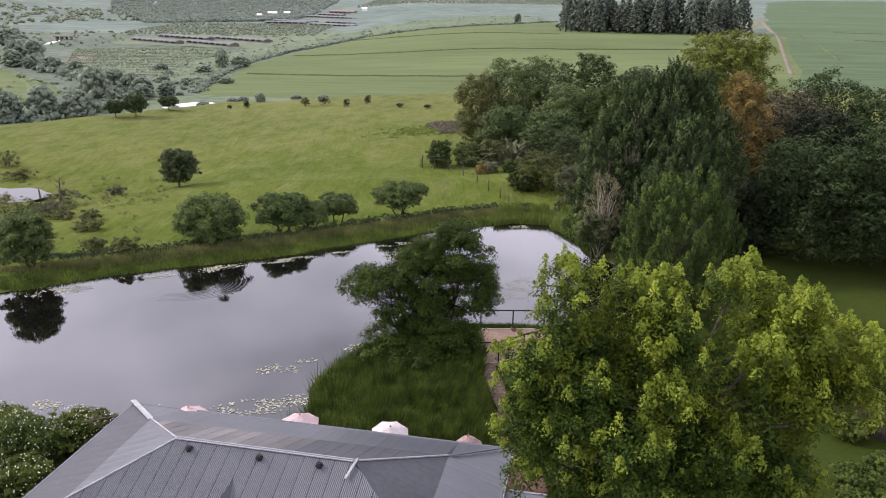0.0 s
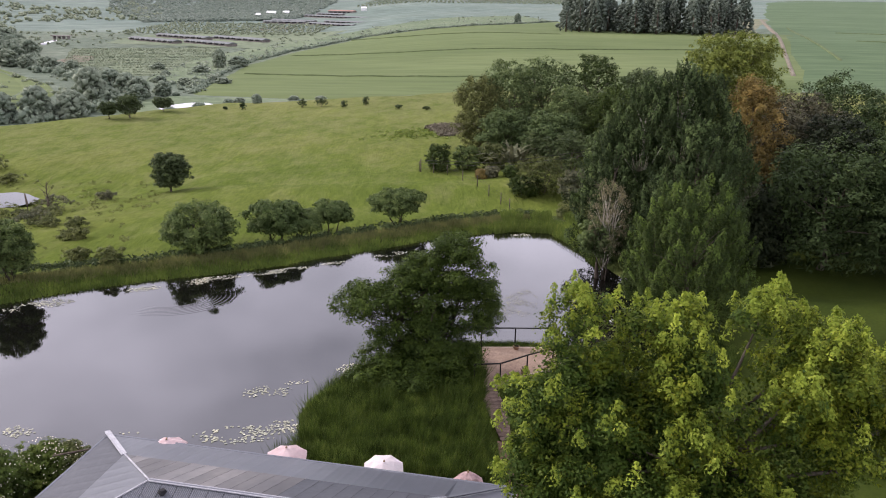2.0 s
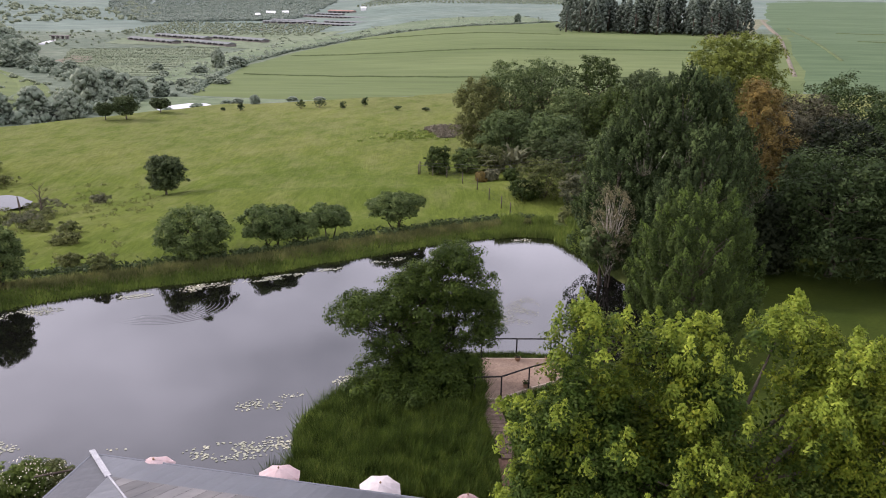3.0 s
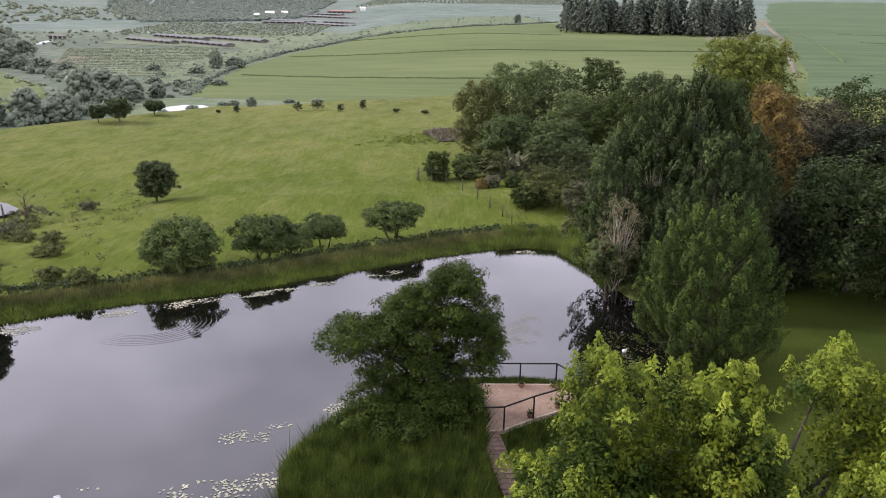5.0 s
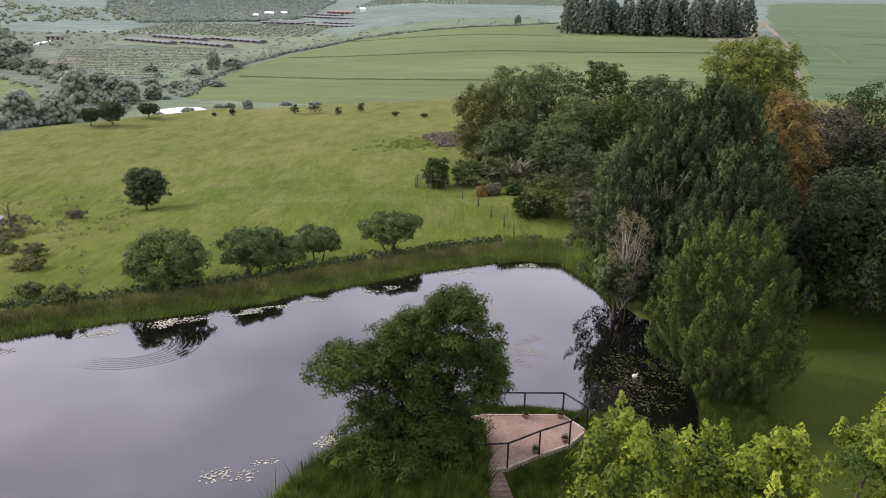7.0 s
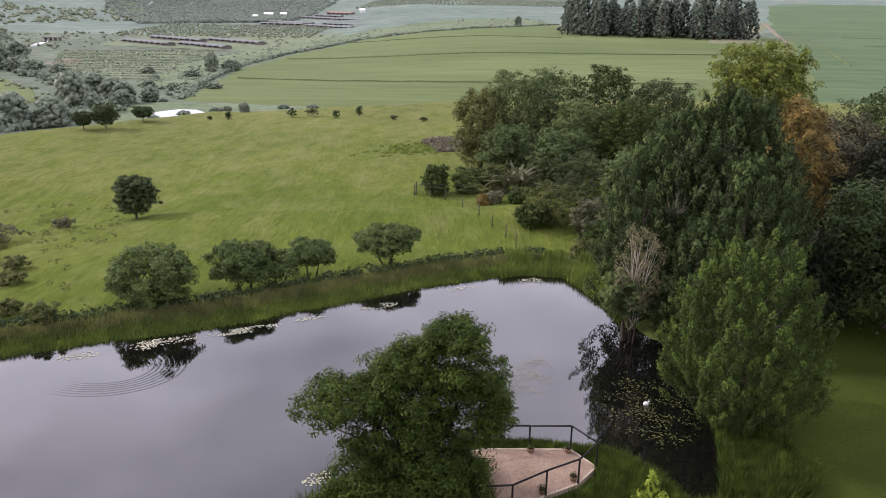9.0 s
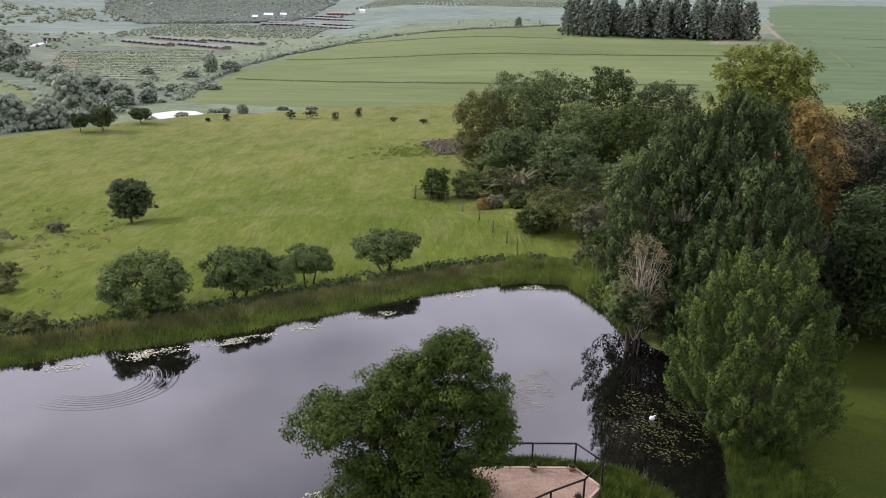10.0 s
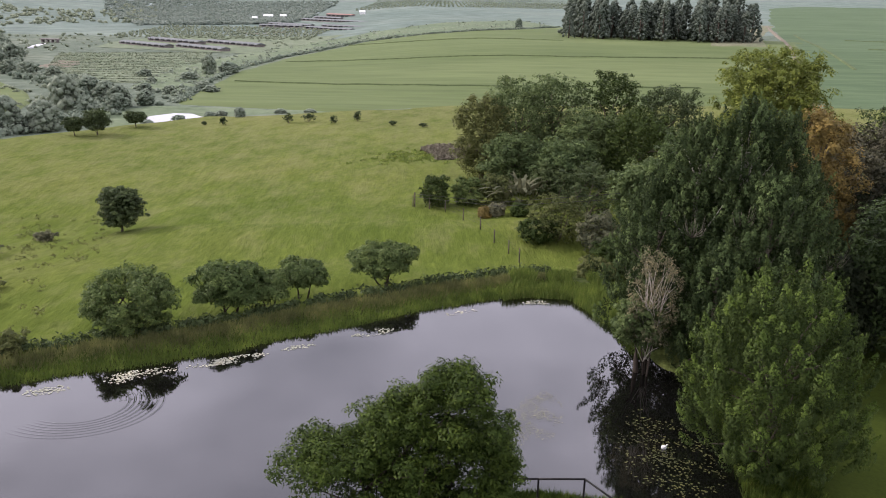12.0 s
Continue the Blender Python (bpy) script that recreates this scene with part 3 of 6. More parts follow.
def make_tree(name, x, y, z, height, width, mat, label, category="tree", group="", base=None, boughs=40, clumps=12, per=40, bough_r=None, clump_r=None, leaf=0.1,
              shape="round", stems=1, bark=None, seed=0, tall=1.0, depth=1.0, lean=0.0, rough=0.25, limbs=10, droop=0.0, trunk_r=None, slim=0.5, lobes=None, core=None, twig=1.0, shoots=0.0, stem_bark=None, spires=None, tips=None):
    base = height * 0.2 if base is None else base
    bough_r = width * 0.17 if bough_r is None else bough_r
    clump_r = bough_r * 0.35 if clump_r is None else clump_r
    t = thing(name, pose(x, y, z), label, category, group)
    g = random.Random(seed + 11)
    core = boughs * 60 if core is None else core
    if spires:
        cen, pts, nrm, core, young = spire_points(height, width, base, *spires, shape, seed, depth, rough)
    else:
        cen, pts, nrm = crown_points(height, width, base, boughs, clumps, per, bough_r, clump_r, shape, seed, tall, depth, rough, lobes, core)
        young = np.zeros(len(pts), bool)
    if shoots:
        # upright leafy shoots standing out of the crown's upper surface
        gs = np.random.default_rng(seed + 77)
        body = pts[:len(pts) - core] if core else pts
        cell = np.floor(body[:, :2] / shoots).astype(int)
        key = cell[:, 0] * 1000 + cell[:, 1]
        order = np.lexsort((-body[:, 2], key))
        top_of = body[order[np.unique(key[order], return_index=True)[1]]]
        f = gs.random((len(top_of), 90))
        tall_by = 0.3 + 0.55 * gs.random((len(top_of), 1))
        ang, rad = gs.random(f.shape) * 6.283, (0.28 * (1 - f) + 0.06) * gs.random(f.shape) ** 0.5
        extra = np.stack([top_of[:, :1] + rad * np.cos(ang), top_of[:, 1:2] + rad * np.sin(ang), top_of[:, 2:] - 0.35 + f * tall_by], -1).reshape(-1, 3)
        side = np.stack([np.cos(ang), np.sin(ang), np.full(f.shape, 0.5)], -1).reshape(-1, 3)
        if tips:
            # sprays of young leaves, coloured as if lit, over the outer, upward-facing tufts
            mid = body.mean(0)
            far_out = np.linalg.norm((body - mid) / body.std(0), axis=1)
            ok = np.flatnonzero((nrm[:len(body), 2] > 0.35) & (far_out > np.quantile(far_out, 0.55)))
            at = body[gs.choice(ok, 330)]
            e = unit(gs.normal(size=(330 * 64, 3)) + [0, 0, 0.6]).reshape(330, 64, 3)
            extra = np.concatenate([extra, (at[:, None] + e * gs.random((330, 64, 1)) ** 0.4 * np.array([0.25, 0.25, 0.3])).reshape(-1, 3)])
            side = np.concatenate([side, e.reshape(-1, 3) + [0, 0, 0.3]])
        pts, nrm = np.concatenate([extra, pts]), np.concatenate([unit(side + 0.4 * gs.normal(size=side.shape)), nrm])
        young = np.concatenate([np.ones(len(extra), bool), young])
    if lean:
        cen[:, 0] += lean * cen[:, 2]
        pts[:, 0] += lean * pts[:, 2]
    r0 = trunk_r or 0.022 * height + 0.05
    trunk = bmesh.new()
    tops = []
    for s in range(stems):
        ang = s * 2.4 + g.random()
        off = 0.0 if stems == 1 else r0 * 1.1
        top = height * (0.8 if shape in ("column", "cone") else 0.55)
        out = (0.0 if stems == 1 else width * 0.2)
        a = Vector((off * math.cos(ang), off * math.sin(ang), -0.4))
        b = Vector((out * math.cos(ang) + lean * top, out * math.sin(ang) * depth, top))
        mids = [a.lerp(b, f) + Vector((g.uniform(-1, 1), g.uniform(-1, 1), 0)) * width * 0.025 * (f > 0) for f in (0, 0.25, 0.5, 0.75, 1)]
        tube(trunk, mids, [r0 * q / (stems ** 0.4) for q in (1.15, 0.85, 0.65, 0.45, 0.2)], 8)
        tops.append(mids)
    trunk_ob = part("trunk", trunk, stem_bark or bark or M_bark, t)
    order = g.sample(range(len(cen)), min(limbs, len(cen)))
    for i, k in enumerate(order):
        mids = tops[i % stems]
        e = Vector(cen[k])
        below = [q for q in mids[1:4] if q.z < e.z - 0.1 * height] or [mids[1]]
        s = below[-1]
        m = s.lerp(e, 0.5) + Vector((g.uniform(-0.03, 0.03) * width, g.uniform(-0.03, 0.03) * width, 0.03 * height))
        part("limb", tube(bmesh.new(), [s, m, e], [r0 * 0.35 * twig, r0 * 0.22 * twig, r0 * 0.07 * twig], 6), bark or M_bark, trunk_ob)
    sz = leaf * (0.6 + 0.8 * rng.random(len(pts)))
    sz[len(pts) - core:] *= 1.3
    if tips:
        under("new_growth", leaves("new_growth", pts[young], nrm[young], sz[young], tips, droop, slim), t, "paler young leaves at the shoot tips, brightened as if lit")
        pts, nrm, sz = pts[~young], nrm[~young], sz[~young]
    under("crown", leaves("crown", pts, nrm, sz, mat, droop, slim), t)
    return t


def blades(name, x, y, z, h, w, mat, lean=0.35):
    """Grass or reed blades: slim bent triangles rooted at x, y, z."""
    k = len(x)
    a = rng.random(k) * 2 * np.pi
    o = np.stack([np.cos(a), np.sin(a)], -1) * w[:, None]
    tip = rng.normal(size=(k, 2)) * lean * h[:, None] * 0.6 + np.array([0.12, 0.0]) * h[:, None]
    root = np.stack([x, y, z], -1)
    v0, v1, v2 = root.copy(), root.copy(), root.copy()
    v0[:, :2] += o
    v1[:, :2] -= o
    v2[:, :2] += tip
    v2[:, 2] += h
    return mesh_from(name, np.stack([v0, v1, v2], 1).reshape(-1, 3), np.arange(3 * k).reshape(-1, 3), mat)


# ---- the lie of the land ----
POND = np.array([(-75, 26), (-52, 41), (-40, 49), (-32.4, 54.4), (-29.4, 56.7), (-25.8, 58.9), (-22, 60.8), (-18.5, 62.0), (-16, 63.2), (-13, 64.6), (-10.5, 66.5), (-8, 67.8), (-5.4, 69.3),
                 (-2, 71.6), (3.6, 74.3), (7, 75.6), (10.4, 75.2), (12.1, 71), (12.6, 66), (14.4, 62.3), (15.8, 58.2), (15.4, 54), (14.9, 50), (14.2, 47.2),
                 (13.2, 44.6), (11.6, 44.4), (10.6, 46.6), (9.4, 48.2), (8, 48.8), (5, 49.4), (1, 49.2), (-2.5, 46.6), (-4.4, 45.4), (-5.7, 43.4), (-6.9, 41.8), (-7.3, 40.0),
                 (-6.9, 38.0), (-6.6, 36.0), (-14, 35.6), (-20, 36.4), (-27, 34.5), (-45, 25), (-65, 16)], float)


def pond_distance(x, y):
    """Metres to the pond's edge: above 0 on land, below 0 over water."""
    p = np.stack([x, y], -1).astype(float)
    best, inside = np.full(x.shape, 1e9), np.zeros(x.shape, bool)
    for a, b in zip(POND, np.roll(POND, -1, 0)):
        ab, ap = b - a, p - a
        t = np.clip((ap @ ab) / (ab @ ab), 0, 1)
        best = np.minimum(best, np.hypot(*np.moveaxis(ap - t[..., None] * ab, -1, 0)))
        cross = (a[1] > p[..., 1]) != (b[1] > p[..., 1])
        xi = a[0] + (p[..., 1] - a[1]) * (ab[0] / (ab[1] if abs(ab[1]) > 1e-9 else 1e-9))
        inside ^= cross & (p[..., 0] < xi)
    return np.where(inside, -best, best)


def step(v):
    v = np.clip(v, 0, 1)
    return v * v * (3 - 2 * v)


def crest_y(x):
    return np.interp(x, [-200, -120, -80, -50, 5, 60], [60, 108, 146, 180, 193, 200])


POOL = -3.7          # water level of the small pool in the meadow


def land(x, y):
    """Height of the ground, without the pond's hollow."""
    x, y = np.asarray(x, float), np.asarray(y, float)
    z = np.interp(y, [-60, 30, 37, 51, 58, 72, 79, 84, 92, 100, 115, 300], [1.2, 0.9, 0.42, 0.42, 0.6, 0.6, 0.5, -0.1, -1.2, -2.2, -2.8, -3.7])
    z = z - 1.3 * step((-x - 25) / 20) * step((y - 60) / 25) * step((120 - y) / 20)
    tilt = np.clip(0.04 * (x + 34), -0.4, 1.8) * step((y - 84) / 14)
    s = y - crest_y(x)
    z = z + tilt - (8.6 + tilt) * step(s / 62)
    z = z + 9.5 * step((x + 0.09 * (y - 420) + 90) / 130) * step((y - 255) / 240)
    z = z + np.interp(y, [560, 800, 1500, 2500, 4800], [0, 3.5, 11, 55, 170])
    z = z + 22 * step((-x - 330) / 400) * step((y - 500) / 500)
    w = np.exp(-(((x + 54) / 8) ** 2 + ((y - 97.5) / 4.4) ** 2) ** 2)
    z = z * (1 - w) + (POOL - 0.5) * w
    return z + 0.12 * np.sin(x * 0.31 + 1.3) * np.sin(y * 0.23) * step((y - 84) / 20)


def ground_z(x, y):
    x, y = np.asarray(x, float), np.asarray(y, float)
    d = pond_distance(x, y)
    z = land(x, y) - 0.7 * step((d - 2.6) / 4) * step((y - 56) / 4) * step((97 - y) / 12)
    return np.where(d > 0, -0.05 + (z + 0.05) * step((d + 0.15) / 3.2), np.maximum(-1.6, -0.05 + d * 0.7))


def gz(x, y):
    return float(ground_z(np.array([x]), np.array([y]))[0])


def spread(lo, mid_lo, mid_hi, hi, near, n):
    left = mid_lo - np.geomspace(near, mid_lo - lo + near, n) + near
    right = mid_hi + np.geomspace(near, hi - mid_hi + near, n) - near
    return np.unique(np.round(np.concatenate([left, np.arange(mid_lo, mid_hi, near), right]), 3))


gx = spread(-4500, -60, 60, 4500, 1.0, 84)
gy = spread(-1500, 16, 120, 4700, 1.0, 110)
X, Y = np.meshgrid(gx, gy)
Z = ground_z(X, Y)
nx, ny = len(gx), len(gy)
gi = np.arange(nx * ny).reshape(ny, nx)
quads = np.stack([gi[:-1, :-1], gi[:-1, 1:], gi[1:, 1:], gi[1:, :-1]], -1).reshape(-1, 4)
qx, qy = (X[:-1, :-1] + X[1:, 1:]).ravel() / 2, (Y[:-1, :-1] + Y[1:, 1:]).ravel() / 2
qd = pond_distance(qx, qy)
zone = np.zeros(len(qx), int)
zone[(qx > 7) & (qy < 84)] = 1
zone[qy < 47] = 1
zone[(qd < 3.0)] = 2
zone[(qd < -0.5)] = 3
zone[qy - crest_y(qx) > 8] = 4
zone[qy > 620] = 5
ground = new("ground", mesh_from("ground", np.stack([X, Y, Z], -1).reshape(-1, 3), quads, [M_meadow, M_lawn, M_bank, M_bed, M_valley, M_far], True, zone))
tagged(ground, "rolling grassland with meadow, lawn and valley", "ground", kind="structure")

wb = bmesh.new()
out_a, out_b = POND - np.roll(POND, 1, 0), np.roll(POND, -1, 0) - POND
turned = unit(np.stack([-(out_a / np.linalg.norm(out_a, axis=1)[:, None] + out_b / np.linalg.norm(out_b, axis=1)[:, None])[:, 1],
                        (out_a / np.linalg.norm(out_a, axis=1)[:, None] + out_b / np.linalg.norm(out_b, axis=1)[:, None])[:, 0]], -1))
wb.faces.new([wb.verts.new((*p, 0)) for p in POND + 0.75 * turned])
tagged(part("pond_water", wb, M_water), "still grey pond water mirroring a cloudy sky", "water", kind="structure")


def drape(name, left, right, mat, lift=0.25, n=24, m=14, label="", category="field"):
    """A sheet laid over the land between two lines."""
    left, right = np.array(left, float), np.array(right, float)
    s = np.linspace(0, 1, n)
    pick = lambda q: np.stack([np.interp(s, np.linspace(0, 1, len(q)), q[:, k]) for k in (0, 1)], -1)
    a, b = pick(left), pick(right)
    w = np.linspace(0, 1, m)[None, :, None]
    xy = a[:, None] * (1 - w) + b[:, None] * w
    z = land(xy[..., 0], xy[..., 1]) + lift
    if lift > 0.3:
        for edge in (np.s_[0, :], np.s_[-1, :], np.s_[:, 0], np.s_[:, -1]):
            z[edge] -= lift + 0.5
    gi = np.arange(n * m).reshape(n, m)
    f = np.stack([gi[:-1, :-1], gi[:-1, 1:], gi[1:, 1:], gi[1:, :-1]], -1).reshape(-1, 4)
    ob = new(name, mesh_from(name, np.concatenate([xy, z[..., None]], -1).reshape(-1, 3), f, mat, True))
    return tagged(ob, label, category, kind="structure")

# ---- fields and far country ----
drape("crop_field", [(-84, 262), (-88, 314), (-92, 374), (-84, 456), (-55, 547), (-26, 566), (5, 575), (47, 612), (91, 660)], [(60, 236), (116, 262), (158, 345), (174, 400), (186, 430), (196, 455), (206, 480), (215, 500), (224, 525)], M_cane, 0.5,
      60, 40, "broad smooth green crop field on a slope", "field")
drape("crop_field", [(112, 250), (134, 326), (159, 400), (210, 544), (279, 755), (597, 1600)], [(330, 240), (360, 300), (400, 380), (480, 540), (760, 760), (1500, 1700)], M_cane_b, 0.5,
      48, 24, "blue-green crop field beyond a farm track", "field")

# ---- the house ----
HOUSE = pose(-10.4, 27.46, 0, 0, 0, -11.3)
house = thing("house", HOUSE, "single-storey house with a grey hipped metal roof by the pond", "house")
RID, BRK, EAV = 7.3, 3.05, 5.4          # ridge length, run to the change of pitch, run to the eave
ZR, ZB, ZE = 4.75, 3.52, 2.82


def roof_z(run):
    return ZR - (ZR - ZB) * run / BRK if run <= BRK else ZB - (ZB - ZE) * (run - BRK) / (EAV - BRK) - 0.09


def sheet(along0, along1, run0_a, run0_b, run1, side, ribs):
    """One roof sheet from the upper edge down to run1. side: near, far, left or right slope."""
    bm = bmesh.new()
    rows = []
    steps = ribs * 4 if ribs > 1 else 4
    for i in range(steps + 1):
        f = i / steps
        u = along0 + (along1 - along0) * f
        bump = 0.012 * (1 + math.cos(2 * math.pi * ribs * f)) if ribs > 1 else (0.008 if i in (0, steps) else 0.0)
        r0 = run0_a + (run0_b - run0_a) * f
        for_run = []
        for r in (min(r0, run1 - 0.001), run1):
            z = roof_z(r) + bump
            for_run.append({"near": (u, -r, z), "far": (u, r, z), "left": (-r, u, z), "right": (RID + r, u, z)}[side])
        rows.append([bm.verts.new(p) for p in for_run])
    for a, b in zip(rows, rows[1:]):
        bm.faces.new((a[0], a[1], b[1], b[0]))
    bmesh.ops.recalc_face_normals(bm, faces=bm.faces)
    if sum(f.normal.z for f in bm.faces) < 0:
        bmesh.ops.reverse_faces(bm, faces=bm.faces)
    return bm


def slope(side, lo, hi, band, ribs, width=0.6):
    """Sheets over one slope and band of it, cut along the hips."""
    top, bottom = band
    u = lo - bottom
    while u < hi + bottom - 0.01:
        v = min(u + width, hi + bottom)
        runs = [max(top, lo - q, q - hi) for q in (u, v)]
        gap = 0.009 if side in ("near", "far") and top == 0 else 0.0
        worn = side == "far" and top == 0 and u < 4.2
        part("roof_sheet", sheet(u + gap, v - gap, runs[0], runs[1], bottom, side, ribs), M_roof_worn if worn else M_roof_dull if (side, top == 0) in (("left", False), ("right", True), ("far", True)) else M_roof, house)
        u = v


for bnd in ((0, BRK), (BRK, EAV)):
    slope("near", 0, RID, bnd, 8)
    slope("far", 0, RID, bnd, 1)
    slope("left", 0, 0, bnd, 1)
    slope("right", 0, 0, bnd, 1)


for s in (-1, 1):
    bm = bmesh.new()
    bm.faces.new([bm.verts.new(p) for p in [(0, 0, ZR - 0.03), (RID, 0, ZR - 0.03), (RID + BRK, s * BRK, ZB - 0.03), (-BRK, s * BRK, ZB - 0.03)]])
    part("roof_underlay", bm, M_vent, house, "dark underlay showing at the sheet joints")


def hip_cap(p0, p1, name="ridge_cap", r=0.035, mat=None, lift=0.03):
    a, b = Vector(p0), Vector(p1)
    q = (b - a).to_track_quat("X", "Z")
    bm = bmesh.new()
    box(bm, 0, -r, -0.03, (b - a).length, r, 0.03, 0.015)
    bmesh.ops.transform(bm, matrix=Matrix.Translation(a + Vector((0, 0, lift))) @ q.to_matrix().to_4x4(), verts=bm.verts)
    return part(name, bm, mat or M_cap, house)


for s in (-0.06, 0.06):
    hip_cap((0, s, ZR), (RID, s, ZR), r=0.025)
hip_cap((0, 0, ZR - 0.01), (RID, 0, ZR - 0.01), "ridge_roll", 0.05, M_roof)
for sx, sy in ((-1, 1), (-1, -1), (1, 1), (1, -1)):
    ox = 0 if sx < 0 else RID
    if sx < 0 or sy > 0:
        hip_cap((ox, 0, ZR), (ox + sx * BRK, sy * BRK, ZB))
    hip_cap((ox + sx * BRK, sy * BRK, ZB - 0.03), (ox + sx * (EAV + 0.15), sy * (EAV + 0.15), ZE - 0.05), r=0.12 if sx < 0 < sy else 0.035, mat=M_cap if sy < 0 or sx < 0 else M_roof)
# black board laid in place of the shadow line below the roof step
hip_cap((RID + BRK + 0.09, -BRK, ZB - 0.14), (RID + BRK + 0.09, BRK - 0.05, ZB - 0.14), "step_shadow_board", 0.06, M_vent)
hip_cap((RID + EAV + 0.1, -EAV, ZE - 0.06), (RID + EAV + 0.1, EAV, ZE - 0.06), "eave_trim", 0.02, M_cap)
for p, q in (((-EAV, -EAV), (-EAV, EAV)), ((-EAV, EAV), (RID + EAV, EAV)), ((RID + EAV, EAV), (RID + EAV, -EAV)), ((RID + EAV, -EAV), (-EAV, -EAV))):
    hip_cap((*p, ZE - 0.12), (*q, ZE - 0.12), "gutter", 0.06, M_roof)
for vx in (0.75, 3.65, 6.05):
    bm = bmesh.new()
    tube(bm, [(vx, -0.42, ZR - 0.28), (vx, -0.42, ZR - 0.08)], [0.1, 0.1], 10)
    bmesh.ops.create_cone(bm, cap_ends=True, segments=12, radius1=0.16, radius2=0.1, depth=0.1, matrix=Matrix.Translation((vx, -0.42, ZR - 0.04)))
    part("roof_vent", bm, M_vent, house, "small black cowled roof vent")
# white stepped flashing, gablet, annex roof
hip_cap((RID + 0.12, 0.08, ZR + 0.05), (RID - 0.1, -0.85, ZR - 0.28), "white_flashing", 0.055, M_cap, 0.06)
bm = bmesh.new()
gv = [bm.verts.new((x - 0.6, y - 0.3, z - 0.14)) for x, y, z in [(3.0, -2.5, 3.8), (4.2, -2.5, 3.8), (3.6, -2.3, 4.32), (3.6, -0.9, 4.36), (3.0, -3.5, 3.35), (4.2, -3.5, 3.35), (3.6, -3.5, 4.3)]]
for f in ((4, 5, 6), (4, 6, 3, 0), (5, 1, 3, 6)):
    bm.faces.new([gv[i] for i in f])
bmesh.ops.delete(bm, geom=[v for v in bm.verts if not v.link_faces], context="VERTS")
part("gablet", bm, M_roof, house, "small gabled dormer roof")
bm = bmesh.new()
box(bm, RID + EAV - 0.3, -1.5, 2.2, RID + EAV + 1.7, 2.9, 2.32, 0.02)
part("annex_roof", bm, M_roof, house)
part("fascia_pole", tube(bmesh.new(), [(-5.2, 4.6, 2.62), (-6.9, 3.6, 2.55)], [0.045, 0.045], 7), M_bark, house)
hip_cap((RID + EAV - 0.3, 2.94, 2.3), (RID + EAV + 1.75, 2.94, 2.3), "annex_fascia", 0.05)
for n, b in (("near_wall", (-3, -3.05, RID + 3, -2.85)), ("far_wall", (-3, 2.85, RID + 3, 3.05)), ("left_wall", (-3.05, -3, -2.85, 3)), ("right_wall", (RID + 2.85, -3, RID + 3.05, 3))):
    part(n, box(bmesh.new(), b[0], b[1], 0.2, b[2], b[3], 3.35), M_wall, house)
part("ceiling", box(bmesh.new(), -EAV + 0.15, -EAV + 0.15, 2.6, RID + EAV - 0.15, EAV - 0.15, 2.7), M_wall, house)
for px_ in (-5.1, -1.5, 2, 5.5, 9, 12.4):
    part("verandah_post", tube(bmesh.new(), [(px_, 5.1, 0.5), (px_, 5.1, 2.65)], [0.06, 0.06], 8), M_rail, house)

bm = bmesh.new()
box(bm, -5.3, -6.0, 0.55, 13.5, 6.4, 1.02, 0.03)
terrace = part("terrace", bm, M_terrace)
terrace.matrix_world = HOUSE
tagged(terrace, "sandy paved terrace round the house", "terrace", kind="structure")


# ---- parasols ----
def parasol(x, y, z_top, r, mat, label, tilt=0.0, open_=1.0):
    t = thing("parasol", pose(x, y, 1.02), label, "parasol", "parasols on the terrace")
    h = z_top - 1.02
    for k in range(8):
        a0, a1 = (2 * math.pi * (k + q) / 8 for q in (0.19, 1.19))
        bm = bmesh.new()
        c = bm.verts.new((0, 0, h))
        rim = []
        for f in (0, 0.5, 1):
            a = a0 + (a1 - a0) * f
            s = r * open_ * (1 - 0.07 * math.sin(math.pi * f))
            rim.append((bm.verts.new((0.5 * s * math.cos(a), 0.5 * s * math.sin(a), h - 0.17 * r / open_)),
                        bm.verts.new((s * math.cos(a), s * math.sin(a), h - (0.42 + 0.03 * math.sin(math.pi * f)) * r / open_ ** 2))))
        for p, q in zip(rim, rim[1:]):
            bm.faces.new((c, p[0], q[0]))
            bm.faces.new((p[0], p[1], q[1], q[0]))
        bmesh.ops.solidify(bm, geom=bm.faces[:], thickness=0.012)
        part("canopy_panel", bm, mat, t)
        a = a0
        part("rib", tube(bmesh.new(), [(0, 0, h - 0.04), (r * open_ * math.cos(a), r * open_ * math.sin(a), h - 0.44 * r / open_ ** 2)], [0.012, 0.008], 5), M_pole, t)
    part("pole", tube(bmesh.new(), [(0, 0, 0), (0, 0, h + 0.08)], [0.028, 0.024], 8), M_pole, t)
    part("finial", tube(bmesh.new(), [(0, 0, h + 0.02), (0, 0, h + 0.1)], [0.05, 0.02], 8), M_pole, t)
    part("base", tube(bmesh.new(), [(0, 0, 0), (0, 0, 0.08)], [0.3, 0.26], 14), M_kerb, t)
    t.matrix_world = pose(x, y, 1.02, tilt, 0, 20)
    return t


parasol(-11.85, 33.2, 2.9, 0.88, M_brolly, "pale pink octagonal parasol open on the terrace")
parasol(-6.6, 33.0, 2.7, 0.92, M_brolly, "pale pink octagonal parasol open on the terrace")
parasol(-2.4, 32.5, 2.6, 0.9, M_brolly_w, "off-white octagonal parasol tilted open on the terrace", 10)
parasol(1.25, 31.5, 2.6, 0.82, M_brolly_b, "dusky pink parasol half folded on the terrace", 0, 0.85)

